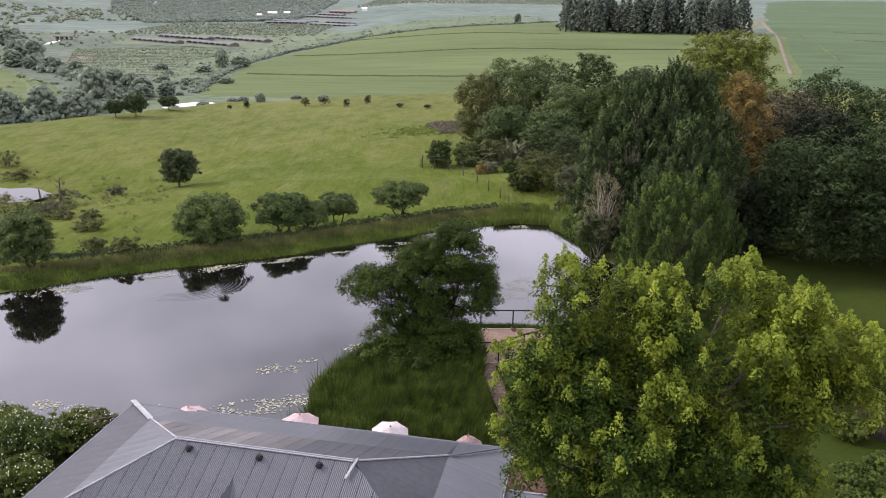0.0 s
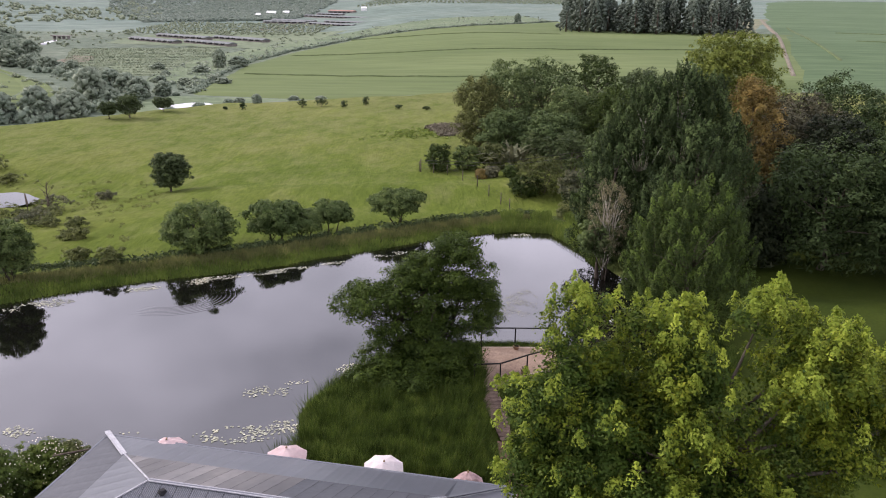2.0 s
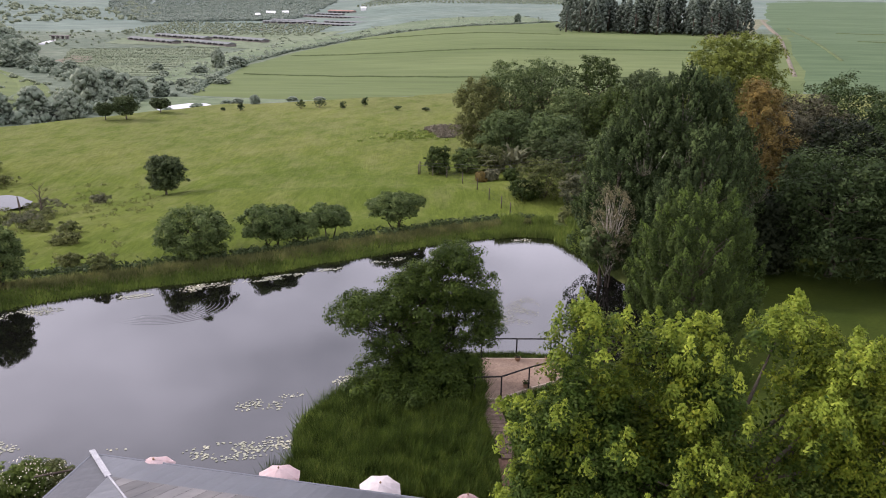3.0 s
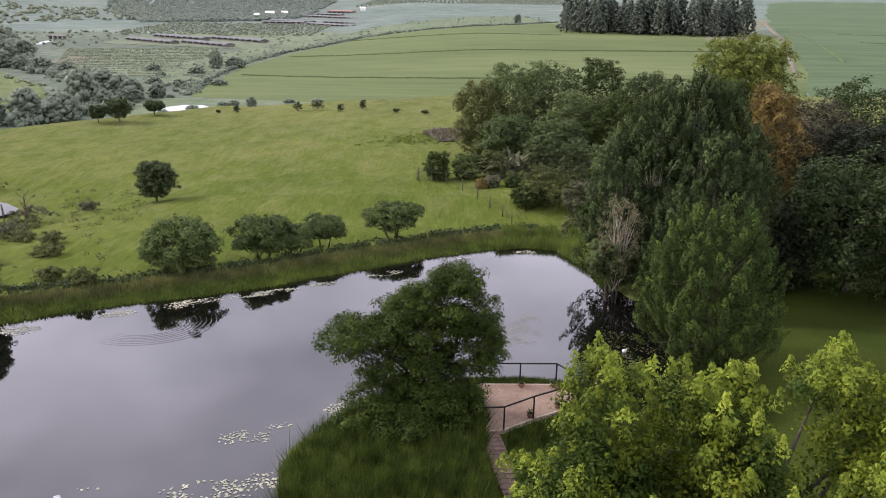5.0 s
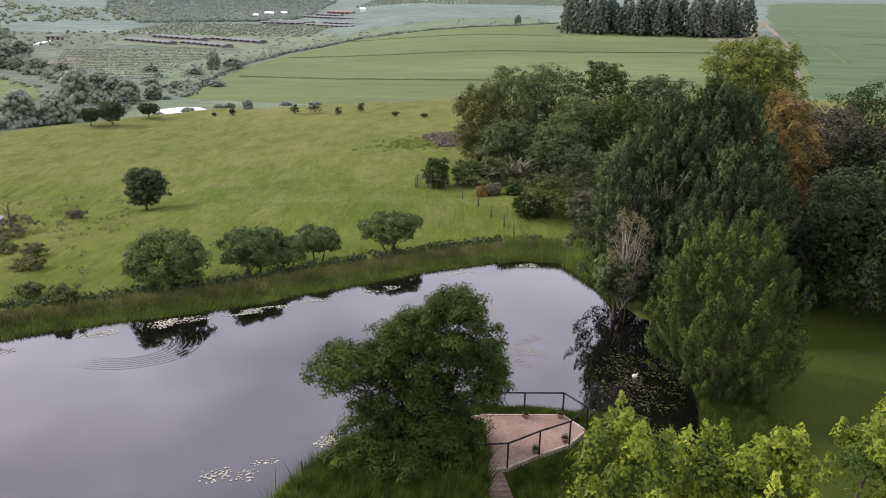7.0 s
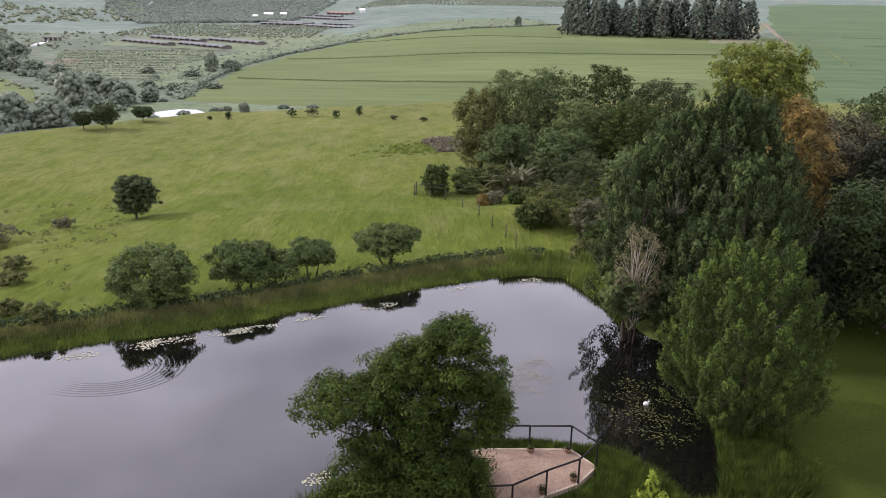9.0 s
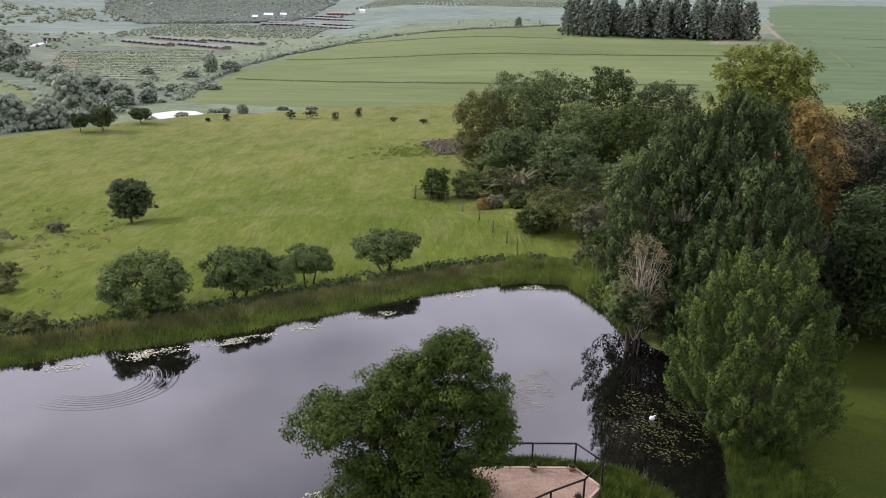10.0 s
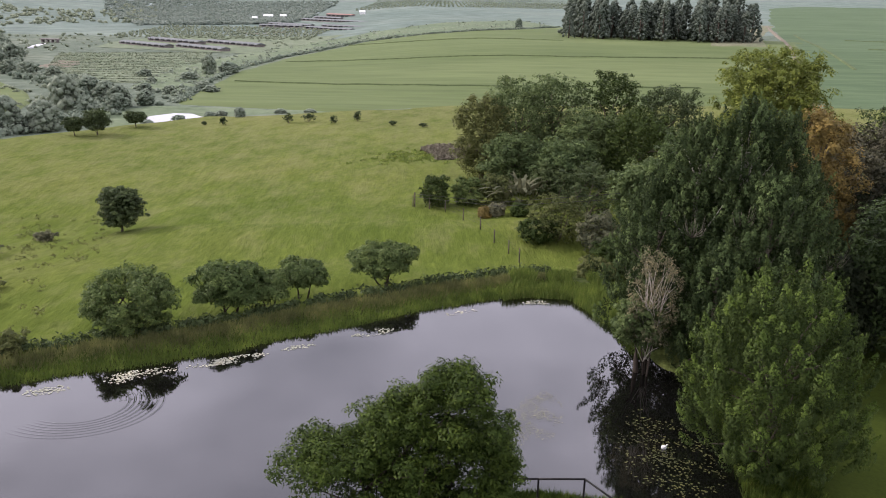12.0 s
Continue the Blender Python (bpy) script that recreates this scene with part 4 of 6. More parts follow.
# ---- the deck ----
deck = thing("viewing_deck", pose(0, 0, 0), "round-cornered viewing deck with sandy floor and dark steel railing", "deck")
CORNERS = [(1.3, 47.6), (2.55, 48.05), (4.65, 48.1), (6.7, 48.15), (7.7, 46.65), (6.62, 45.25), (5.02, 44.3), (3.4, 43.15), (1.9, 42.85), (0.9, 44.2)]
bm = bmesh.new()
top = [bm.verts.new((x, y, 0.6)) for x, y in CORNERS]
ex = bmesh.ops.extrude_face_region(bm, geom=[bm.faces.new(top)])
bmesh.ops.translate(bm, verts=[v for v in ex["geom"] if isinstance(v, bmesh.types.BMVert)], vec=(0, 0, -0.35))
bmesh.ops.recalc_face_normals(bm, faces=bm.faces)
part("deck_floor", bm, M_paving, deck, "worn pinkish sandy floor")
for (x0, y0), (x1, y1) in zip(CORNERS, CORNERS[1:]):
    a, b = Vector((x0, y0, 0.59)), Vector((x1, y1, 0.59))
    bm = box(bmesh.new(), -0.04, -0.06, -0.3, (b - a).length + 0.04, 0.06, 0.05, 0.015)
    bmesh.ops.transform(bm, matrix=Matrix.Translation(a) @ (b - a).to_track_quat("X", "Z").to_matrix().to_4x4(), verts=bm.verts)
    part("edge_board", bm, M_kerb, deck)
POSTS = CORNERS[:8] + [(1.95, 43.0)]
for x, y in POSTS:
    part("rail_post", box(bmesh.new(), x - 0.04, y - 0.04, 0.3, x + 0.04, y + 0.04, 1.92, 0.008), M_rail, deck)
for (x0, y0), (x1, y1) in zip(POSTS, POSTS[1:]):
    part("handrail", tube(bmesh.new(), [(x0, y0, 1.92), (x1, y1, 1.92)], [0.045, 0.045], 8), M_rail, deck)
for k in range(14):
    y = 42.75 - 0.4 * k
    bm = box(bmesh.new(), -0.52, -0.185, -0.03, 0.52, 0.185, 0.03, 0.008)
    ob = part("plank", bm, M_plank, deck)
    ob.matrix_world = pose(2.66 + 0.07 * k, y, 0.55 - (0.0 if k else 0.02), 0, 0, 6)
drape("garden_path", [(2.9, 37.4), (2.95, 34.5), (3.3, 32), (3.6, 28)], [(4.0, 37.3), (4.1, 34.6), (4.5, 32.4), (4.9, 28)], M_terrace, 0.09, 10, 4, "sandy garden path to the deck", "path")
for x, y in [(4.72, 47.86), (6.55, 47.9), (6.45, 45.55), (4.88, 44.5)]:
    t = thing("flower_pot", pose(x, y, 0.6), "small terracotta pot with a straggly plant on the deck", "flower pot", "pots along the railing")
    pot = part("pot", tube(bmesh.new(), [(0, 0, 0), (0, 0, 0.12), (0, 0, 0.2), (0, 0, 0.23)], [0.12, 0.16, 0.18, 0.2], 14), M_pot, t)
    part("soil", tube(bmesh.new(), [(0, 0, 0.2), (0, 0, 0.24)], [0.165, 0.165], 12), M_soil, pot)
    c = np.array([0, 0, 0.3]) + rng.normal(size=(60, 3)) * np.array([0.09, 0.09, 0.07])
    under("plant", leaves("plant", c, unit(rng.normal(size=(60, 3)) + [0, 0, 0.6]), np.full(60, 0.05), F_mid), t)

# ---- trees by the water ----
make_tree("tree", -0.9, 44.8, 0.4, 8.4, 10.2, F_deck, "spreading dark green tree with several stems beside the deck", boughs=200, clumps=8, per=78, bough_r=0.82, clump_r=0.44,
          leaf=0.065, stems=5, seed=3, limbs=34, twig=0.75, core=5000, bark=M_bark_dark, lobes=[(1.8, 0, 6.4, 2.4, 2.2, 2.2), (1.2, 0.2, 7.5, 1.4, 1.3, 1.2), (0.3, 0.2, 5.8, 2.0, 1.8, 1.6), (-3.0, 0, 4.2, 2.8, 2.3, 1.9), (-0.6, 0.2, 4.6, 2.7, 2.4, 2.0), (2.8, 0, 4.1, 1.9, 2.0, 2.2),
                                                                        (-0.4, -0.3, 2.8, 3.2, 2.2, 1.7), (-0.9, -1.2, 1.4, 3.2, 2.0, 1.6), (1.6, -1.0, 1.9, 2.0, 1.8, 1.8), (0.2, -2.4, 0.7, 2.8, 1.8, 1.2), (-1.9, -2.2, 0.7, 2.2, 1.6, 1.1)])
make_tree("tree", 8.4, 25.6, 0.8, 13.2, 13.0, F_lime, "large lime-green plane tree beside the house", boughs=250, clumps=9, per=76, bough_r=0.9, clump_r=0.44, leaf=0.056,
          seed=5, limbs=40, core=14000, shoots=0.8, tips=F_lime_young_lit, slim=0.6, tall=1.25, lobes=[(-0.9, 0.4, 8.6, 2.6, 2.8, 3.0), (2.8, 0.6, 8.8, 2.2, 3.0, 3.1), (-1.6, 0.2, 6.4, 3.0, 2.8, 2.6), (4.9, 0.2, 7.6, 2.6, 2.6, 2.6), (-3.8, 0.2, 6.8, 2.8, 2.7, 3.0), (0.6, -1.4, 6.0, 4.2, 2.6, 3.6),
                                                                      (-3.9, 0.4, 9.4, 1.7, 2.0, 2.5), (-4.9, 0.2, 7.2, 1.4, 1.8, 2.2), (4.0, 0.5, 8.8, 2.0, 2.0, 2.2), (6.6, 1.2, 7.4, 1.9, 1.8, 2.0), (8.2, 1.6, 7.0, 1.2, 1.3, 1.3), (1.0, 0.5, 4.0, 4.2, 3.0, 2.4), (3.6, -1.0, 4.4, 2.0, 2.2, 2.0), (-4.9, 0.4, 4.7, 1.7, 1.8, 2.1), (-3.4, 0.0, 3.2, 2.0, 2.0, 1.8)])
make_tree("tree", 15.9, 51.4, 0.5, 10.0, 8.3, F_mid, "leafy rounded green tree on the pond's edge", base=0.2, leaf=0.06, shape="egg", seed=8, rough=0.2,
          limbs=20, tips=F_mid_young_lit, spires=(560, 130, 1.2, 0.3))
POPLARS = [(13.9, 66.2, 12.5, 6.8), (16.2, 66.5, 15.2, 8.2), (18.9, 66.2, 16.4, 8.0), (21.2, 66.6, 15.6, 7.4), (23.4, 67.5, 12.4, 6.4), (19.4, 62.8, 12.6, 8.0), (16.4, 61.6, 9.0, 5.0)]
for i, (x, y, h, w) in enumerate(POPLARS):
    poplar = make_tree("poplar", x, y, 0.2, h, w, F_poplar, "tall dark green poplar growing in a clump on the bank", "tree", "poplar clump", base=0.3, leaf=0.07, shape="column", seed=20 + i, rough=0.24, limbs=14, twig=0.7,
              tips=F_poplar_young_lit, spires=(int(4.2 * h * w), 84, 1.25, 0.3), bark=M_bark_pale if i in (1, 2, 4) else M_bark)
    for k, (a, q, hz) in enumerate([(-1.9, 0.8, 0.55), (-1.5, 0.85, 0.4), (-1.2, 0.82, 0.48)] if i in (1, 2, 4) else []):
        twig_fan(poplar, (0.5 * w * q * math.cos(a), 0.5 * w * q * math.sin(a), h * hz), (math.cos(a), math.sin(a)), 1.7, 40 * i + k)
make_tree("bare_shrub", 12.9, 62.3, 0.0, 8.4, 3.4, F_pale, "pale half-bare shrub with grey twigs against the poplars", "shrub", base=2.0, boughs=70, clumps=6, per=18, bough_r=0.45, clump_r=0.25, leaf=0.045,
          shape="egg", stems=4, bark=M_bark_pale, seed=31, limbs=70, tall=1.6, core=60, twig=0.9, trunk_r=0.09, stem_bark=M_bark_dark)
make_tree("tree", 12.5, 62.8, -0.2, 5.2, 4.0, F_grove, "small leaning grey-green tree over the water", base=2.2, boughs=34, clumps=9, per=40, bough_r=0.55, leaf=0.08, seed=33, lean=-0.05, trunk_r=0.2, bark=M_bark_dark)

# ---- wood behind and to the right ----
DK = "dark green tree in the wood"
BACK = [(29.4, 79, 15.0, 6.8, F_brown, "rusty brown-leaved tree among dark trees", "column", 1.5), (39.4, 114, 17.6, 13.0, F_yellow, "tall rounded yellow-green tree", "egg", 1),
        (32.7, 134, 10.9, 10.5, F_dark, DK, "round", 1), (38.6, 90, 12.4, 11, F_plum, "dark purple-brown tree in the wood", "round", 1), (35.0, 82, 11.6, 8, F_plum, "dark purple-brown tree in the wood", "round", 1), (45.8, 95, 13.9, 12, F_wood, DK, "round", 1),
        (46.5, 84, 13.2, 10, F_wood, "broad green tree at the wood's edge", "round", 1), (31.6, 66, 11.2, 12, F_wood, "dark spreading tree shading the lawn", "round", 1),
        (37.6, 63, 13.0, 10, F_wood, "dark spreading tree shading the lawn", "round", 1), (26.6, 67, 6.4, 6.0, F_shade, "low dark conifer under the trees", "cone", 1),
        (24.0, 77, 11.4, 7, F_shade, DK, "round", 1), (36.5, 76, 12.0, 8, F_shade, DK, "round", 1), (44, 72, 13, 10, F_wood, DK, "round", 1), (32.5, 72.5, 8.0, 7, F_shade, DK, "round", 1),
        (5.4, 122, 10.3, 6.6, F_olive, "tall slender grey-green tree at the meadow's edge", "egg", 1.3), (10.0, 124, 12.5, 8.6, F_grove, "tall grey-green tree in the grove", "egg", 1.3),
        (15.2, 128, 12.6, 9, F_grove, "tall dark tree in the grove", "egg", 1.2), (23.1, 128, 13.4, 8.6, F_mid, "tall green tree in the grove", "egg", 1),
        (18.8, 119, 9.2, 9.4, F_grove, "green tree in the grove", "round", 1), (24.2, 114, 10.0, 9, F_mid, "olive-green tree in the grove", "round", 1),
        (28.5, 104, 9.4, 9, F_grove, DK, "round", 1), (20.5, 94, 7.4, 8, F_grove, DK, "round", 1), (14.5, 110, 6.6, 8, F_grove, DK, "round", 1), (9, 114, 6.5, 7, F_grove, DK, "round", 1)]
for i, (x, y, top, w, f, lab, shp, tl) in enumerate(BACK):
    z = gz(x, y) - 0.1
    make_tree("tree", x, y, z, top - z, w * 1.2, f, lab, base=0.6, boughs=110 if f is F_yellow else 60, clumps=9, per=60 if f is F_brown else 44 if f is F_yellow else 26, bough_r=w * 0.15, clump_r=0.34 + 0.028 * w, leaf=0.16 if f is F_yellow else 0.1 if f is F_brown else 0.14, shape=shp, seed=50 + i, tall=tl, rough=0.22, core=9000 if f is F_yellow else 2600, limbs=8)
for i, (x, y, top, w, f) in enumerate([(-0.6, 107, 2.6, 4.4, F_mid), (3.1, 107.4, 2.4, 4.4, F_bank), (6.6, 107.8, 2.6, 4.8, F_olive), (11.4, 92.2, 4.4, 7.0, F_olive), (15.0, 89.6, 3.2, 5.0, F_grey), (9.4, 91.6, 1.9, 4.2, F_mid),
                                       (6.1, 101.3, 0.7, 2.0, F_grey), (8.5, 100.7, 0.9, 2.1, F_mid), (4.8, 100.6, 0.4, 1.3, F_brown), (15.5, 100, 6, 7, F_dark), (13.2, 107, 4.4, 6, F_dark), (17, 82, 4.5, 5, F_dark), (15.2, 84.5, 2.2, 4.2, F_mid), (13.2, 81, 1.4, 3.4, F_olive), (17.5, 77, 3.4, 4.4, F_dark)]):
    z = gz(x, y) - 0.1
    make_tree("bush", x, y, z, top - z, w, f, "rounded green bush at the meadow's corner", "bush", "bushes at the meadow's corner", base=0.0, boughs=32, clumps=8, per=24, bough_r=w * 0.15, clump_r=0.3, leaf=0.1, core=700, seed=90 + i, limbs=4, stems=3)

# ---- trees on the bank and in the meadow ----
for i, (x, y, h, w, st) in enumerate([(-20.2, 67.0, 4.6, 6.3, 3), (-14.8, 70.8, 4.1, 5.0, 2), (-12.3, 72.3, 2.7, 3.4, 2), (-10.2, 74.2, 3.1, 3.8, 2), (-4.3, 77.0, 3.8, 5.3, 3), (-32.2, 58.6, 4.9, 4.2, 3)]):
    make_tree("tree", x, y, gz(x, y) - 0.1, h, w, F_bank, "low umbrella-crowned tree on the grassy pond bank", "tree", "trees along the far bank", base=h * (0.1, 0.22, 0.3, 0.4, 0.34, 0.15)[i], boughs=60, clumps=9, per=46, bough_r=w * 0.12, clump_r=0.36, leaf=0.085,
              shape="spread", stems=st, seed=120 + i, limbs=16, rough=0.3, core=900, bark=M_bark_dark)
make_tree("tree", -33.4, 98.4, gz(-33.4, 98.4), 5.1, 5.4, F_dark, "lone round dark tree standing in the meadow", base=0.7, boughs=55, clumps=10, per=30, bough_r=0.75, leaf=0.1, seed=140, rough=0.12)
SCRUB = [(-26.2, 62.5, 1.6, 1.8), (-40.9, 97, 1.2, 2.2), (-35, 76, 1.3, 2.0), (-44, 90, 2.0, 4.0), (-41, 80, 1.6, 3.5), (-48, 84, 2.2, 5), (-38.5, 70, 1.8, 3), (-58.5, 107.5, 1.3, 4), (-46, 76, 1.8, 4),
         (-33, 72, 1.0, 1.6), (-63, 113, 2.6, 4), (-40, 63, 2.0, 4), (-52, 80, 1.8, 4), (-38.8, 78.3, 0.9, 3), (-34, 72.3, 0.7, 2), (-30.2, 65.6, 1.0, 1.8), (-45, 85, 1.0, 3.4), (-43, 87.4, 0.8, 3)]
for i, (x, y, h, w) in enumerate(SCRUB):
    make_tree("shrub", x, y, gz(x, y) - 0.05, h, w, F_grey if i in (1, 3, 4) else F_olive, "low scrubby shrub in the meadow grass", "shrub", "scrub in the meadow", base=0.0, boughs=20, clumps=6, per=20, bough_r=w * 0.12, clump_r=0.24, leaf=0.08,
              seed=160 + i, limbs=6, stems=3, rough=0.7, core=150)
t = thing("dead_tree", pose(-44.3, 89.5, gz(-44.3, 89.5)), "bare dead tree beside the small pond", "tree")
part("trunk", tube(bmesh.new(), [(0, 0, -0.2), (0.1, 0, 1.2), (0.0, 0.1, 2.4), (0.2, 0, 3.4)], [0.13, 0.1, 0.06, 0.02], 7), M_bark, t)
for i in range(9):
    a, h = i * 2.4, 1.2 + 0.22 * i
    part("limb", tube(bmesh.new(), [(0.05, 0, h), (0.5 * math.cos(a), 0.5 * math.sin(a), h + 0.5), (0.9 * math.cos(a), 0.9 * math.sin(a), h + 1.1)], [0.035, 0.02, 0.008], 5), M_bark, t)
t = thing("dead_stump", pose(-46.4, 89.0, gz(-46.4, 89)), "tall dark broken stump beside the small pond", "stump")
part("trunk", tube(bmesh.new(), [(0, 0, -0.2), (0.05, 0, 1.0), (-0.05, 0, 2.2)], [0.16, 0.13, 0.07], 8), M_bark, t)
for i, (x, y, h, w) in enumerate([(-30.5, 176.4, 2.2, 1.9), (-26.5, 176.7, 2.0, 2.9), (-21.2, 173, 1.8, 1.9), (-16.8, 176.3, 2.2, 2.1), (-9.5, 170.5, 1.1, 1.8), (-43, 174.5, 1.8, 1.8), (-3.5, 167.5, 0.8, 1.6), (-46.9, 175, 0.8, 1.1)]):
    make_tree("small_tree", x, y, gz(x, y) - 0.1, h, w, F_dark, "small dark tree on the meadow's brow", "tree", "small trees on the brow", base=0.2, boughs=9, clumps=6, per=20, bough_r=w * 0.24, leaf=0.1, shape="egg", seed=180 + i, limbs=4, rough=0.5, core=60)

# ---- valley and far slopes ----
VALLEY = [(-112, 205, 8.3, 8.0), (-105, 209, 8.4, 9.2), (-97, 212, 8.5, 8.0), (-118, 202, 7, 7), (-103, 239, 10.1, 11.5), (-107, 262, 9.3, 8.8), (-116, 281, 8.1, 7.5), (-97, 236, 6.7, 6.2),
          (-96, 257, 8.1, 6.8), (-93, 248, 6.0, 5.5), (-90, 262, 6, 5), (-195, 372, 10.3, 10.3), (-196, 389, 10.8, 9.4), (-185, 350, 9, 8), (-205, 400, 10, 9), (-162, 336, 8.2, 6.2), (-128, 299, 6.4, 5.6),
          (-146, 323, 7, 6), (-97, 355, 6.2, 8.8), (-92, 367, 8.9, 5.0), (-93, 293, 5.1, 3.0), (-99, 334, 7.0, 3.6)]
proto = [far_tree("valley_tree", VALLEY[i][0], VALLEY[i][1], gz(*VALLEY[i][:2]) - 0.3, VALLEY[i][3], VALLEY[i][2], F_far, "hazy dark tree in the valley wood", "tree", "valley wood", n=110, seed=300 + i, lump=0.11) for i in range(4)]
for i, (x, y, w, h) in enumerate(VALLEY[4:] + [(-225, 430, 10, 9), (-235, 455, 11, 8), (-254, 478, 13, 10), (-262, 500, 11, 8), (-215, 415, 10, 8), (-175, 345, 7, 6), (-112, 272, 7, 6), (-100, 258, 8, 8), (-109, 321, 4.5, 2.6),
                                               (-80, 297, 6.2, 3.0), (-86, 305, 5, 3), (-104, 300, 5, 3), (-43, 188, 2.6, 2.4), (-48, 192, 3, 1.6), (-52, 197, 3, 1.8), (-36, 196, 3, 1.5), (-30, 200, 3, 1.4), (-120, 345, 6, 3.5), (-60, 200, 4, 2.5), (-66, 196, 4, 2.6)]):
    p = i % 4
    copy_thing(proto[p], Matrix.LocRotScale((x, y, gz(x, y) - 0.3), Euler((0, 0, i * 1.7)), (w / VALLEY[p][2], w / VALLEY[p][2], h / VALLEY[p][3])))
for i, (x, y, w, h) in enumerate([(-65.5, 159.5, 4.0, 3.6), (-62.2, 161.2, 5.4, 5.0), (-58.4, 170, 4.8, 3.1)]):
    make_tree("tree", x, y, gz(x, y) - 0.1, h, w, F_dark, "dark flat-topped tree on the meadow's brow", "tree", "trees on the brow", base=1.0, boughs=30, clumps=8, per=22, bough_r=w * 0.16, leaf=0.12, shape="spread", seed=340 + i, limbs=8)


def scatter(name, xs, ys, size, tall, mat, label, category, blob=26, leaf=0.3, solid=True):
    """Far shrubs and rows of bushes, too many to count: leaf tufts heaped on the land."""
    k = len(xs)
    z = land(xs, ys)
    if solid:
        m = 5 if blob > 20 else 3
        off = rng.normal(size=(k, m, 3)) * size[:, None, None] * np.array([0.24, 0.24, 0.12 * tall])
        c = np.stack([xs, ys, z + 0.2 * size * tall], -1)[:, None] + off
        r = np.repeat(size * 0.5 * (0.5 if m > 3 else 0.6), m)[:, None] * np.array([1, 1, tall]) * (0.7 + 0.5 * rng.random((k * m, 1)))
        ob = new(name, lumps(name, c.reshape(-1, 3), r, mat, 0.25))
        c, j = np.repeat(c.reshape(-1, 3), 7, 0), np.repeat(r, 7, 0)
        e = unit(rng.normal(size=c.shape) + [0, 0, 0.35])
        fringe = new(name, leaves(name, c + e * j * (0.85 + 0.4 * rng.random((len(c), 1))), unit(e + [0, 0, 0.25]), j[:, 0] * 0.34, mat, 0, 0.7))
        tagged(fringe, label, category, kind="stuff")
    else:
        d = unit(rng.normal(size=(k * blob, 3))).reshape(k, blob, 3)
        d[:, :, 2] = np.abs(d[:, :, 2])
        c = np.stack([xs, ys, z], -1)[:, None] + d * (rng.random((k, blob, 1)) ** 0.4) * (size[:, None, None] / 2) * np.array([1, 1, tall])
        n = unit((d + rng.normal(size=d.shape) * 0.4).reshape(-1, 3))
        ob = new(name, leaves(name, c.reshape(-1, 3), n, leaf * (0.6 + rng.random(k * blob)) * np.repeat(size, blob) / size.mean(), mat, 0, 0.7))
    return tagged(ob, label, category, kind="stuff")


def along(points, gap, wobble):
    """Places along a line, some metres apart."""
    p = np.array(points, float)
    seg = np.hypot(*np.diff(p, axis=0).T)
    s = np.arange(0, seg.sum(), gap)
    cum = np.concatenate([[0], np.cumsum(seg)])
    return (np.interp(s, cum, p[:, 0]) + rng.normal(size=len(s)) * wobble, np.interp(s, cum, p[:, 1]) + rng.normal(size=len(s)) * wobble)


hx, hy = along([(-82, 268), (-89, 314), (-93, 374), (-85, 456), (-56, 549), (-27, 568), (5, 576), (47, 614), (91, 664)], 1.4, 0.7)
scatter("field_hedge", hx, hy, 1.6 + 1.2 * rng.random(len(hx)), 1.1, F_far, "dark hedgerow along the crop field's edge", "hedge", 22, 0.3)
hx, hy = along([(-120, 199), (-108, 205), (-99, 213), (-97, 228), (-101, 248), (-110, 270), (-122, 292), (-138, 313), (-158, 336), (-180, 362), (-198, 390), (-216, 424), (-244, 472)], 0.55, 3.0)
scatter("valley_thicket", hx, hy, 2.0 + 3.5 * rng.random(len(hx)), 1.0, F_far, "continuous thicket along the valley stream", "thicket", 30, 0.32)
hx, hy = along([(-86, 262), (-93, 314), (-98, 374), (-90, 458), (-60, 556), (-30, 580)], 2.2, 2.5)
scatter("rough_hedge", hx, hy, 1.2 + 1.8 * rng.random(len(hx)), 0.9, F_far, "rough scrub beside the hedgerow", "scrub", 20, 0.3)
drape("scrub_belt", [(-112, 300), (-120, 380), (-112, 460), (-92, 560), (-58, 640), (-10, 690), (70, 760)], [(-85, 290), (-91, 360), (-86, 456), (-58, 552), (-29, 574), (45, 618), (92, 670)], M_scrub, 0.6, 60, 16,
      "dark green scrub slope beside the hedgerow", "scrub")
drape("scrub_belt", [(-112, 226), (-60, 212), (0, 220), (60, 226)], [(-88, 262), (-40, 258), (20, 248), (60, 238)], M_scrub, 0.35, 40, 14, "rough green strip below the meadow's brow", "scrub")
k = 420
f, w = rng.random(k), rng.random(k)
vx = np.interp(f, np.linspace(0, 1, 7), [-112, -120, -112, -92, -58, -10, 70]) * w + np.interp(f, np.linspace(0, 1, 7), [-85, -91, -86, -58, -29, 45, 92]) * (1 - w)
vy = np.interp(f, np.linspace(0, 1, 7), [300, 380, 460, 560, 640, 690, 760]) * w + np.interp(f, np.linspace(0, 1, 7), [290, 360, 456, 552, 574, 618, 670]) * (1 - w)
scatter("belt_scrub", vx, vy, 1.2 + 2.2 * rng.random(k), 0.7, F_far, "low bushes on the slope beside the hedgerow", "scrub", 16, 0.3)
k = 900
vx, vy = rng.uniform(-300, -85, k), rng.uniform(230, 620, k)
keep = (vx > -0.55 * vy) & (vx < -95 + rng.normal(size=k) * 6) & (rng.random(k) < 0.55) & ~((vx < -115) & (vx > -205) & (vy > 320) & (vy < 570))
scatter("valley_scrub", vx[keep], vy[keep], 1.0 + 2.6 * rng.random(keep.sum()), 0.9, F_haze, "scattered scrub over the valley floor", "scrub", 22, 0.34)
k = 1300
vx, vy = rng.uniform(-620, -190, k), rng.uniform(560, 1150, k)
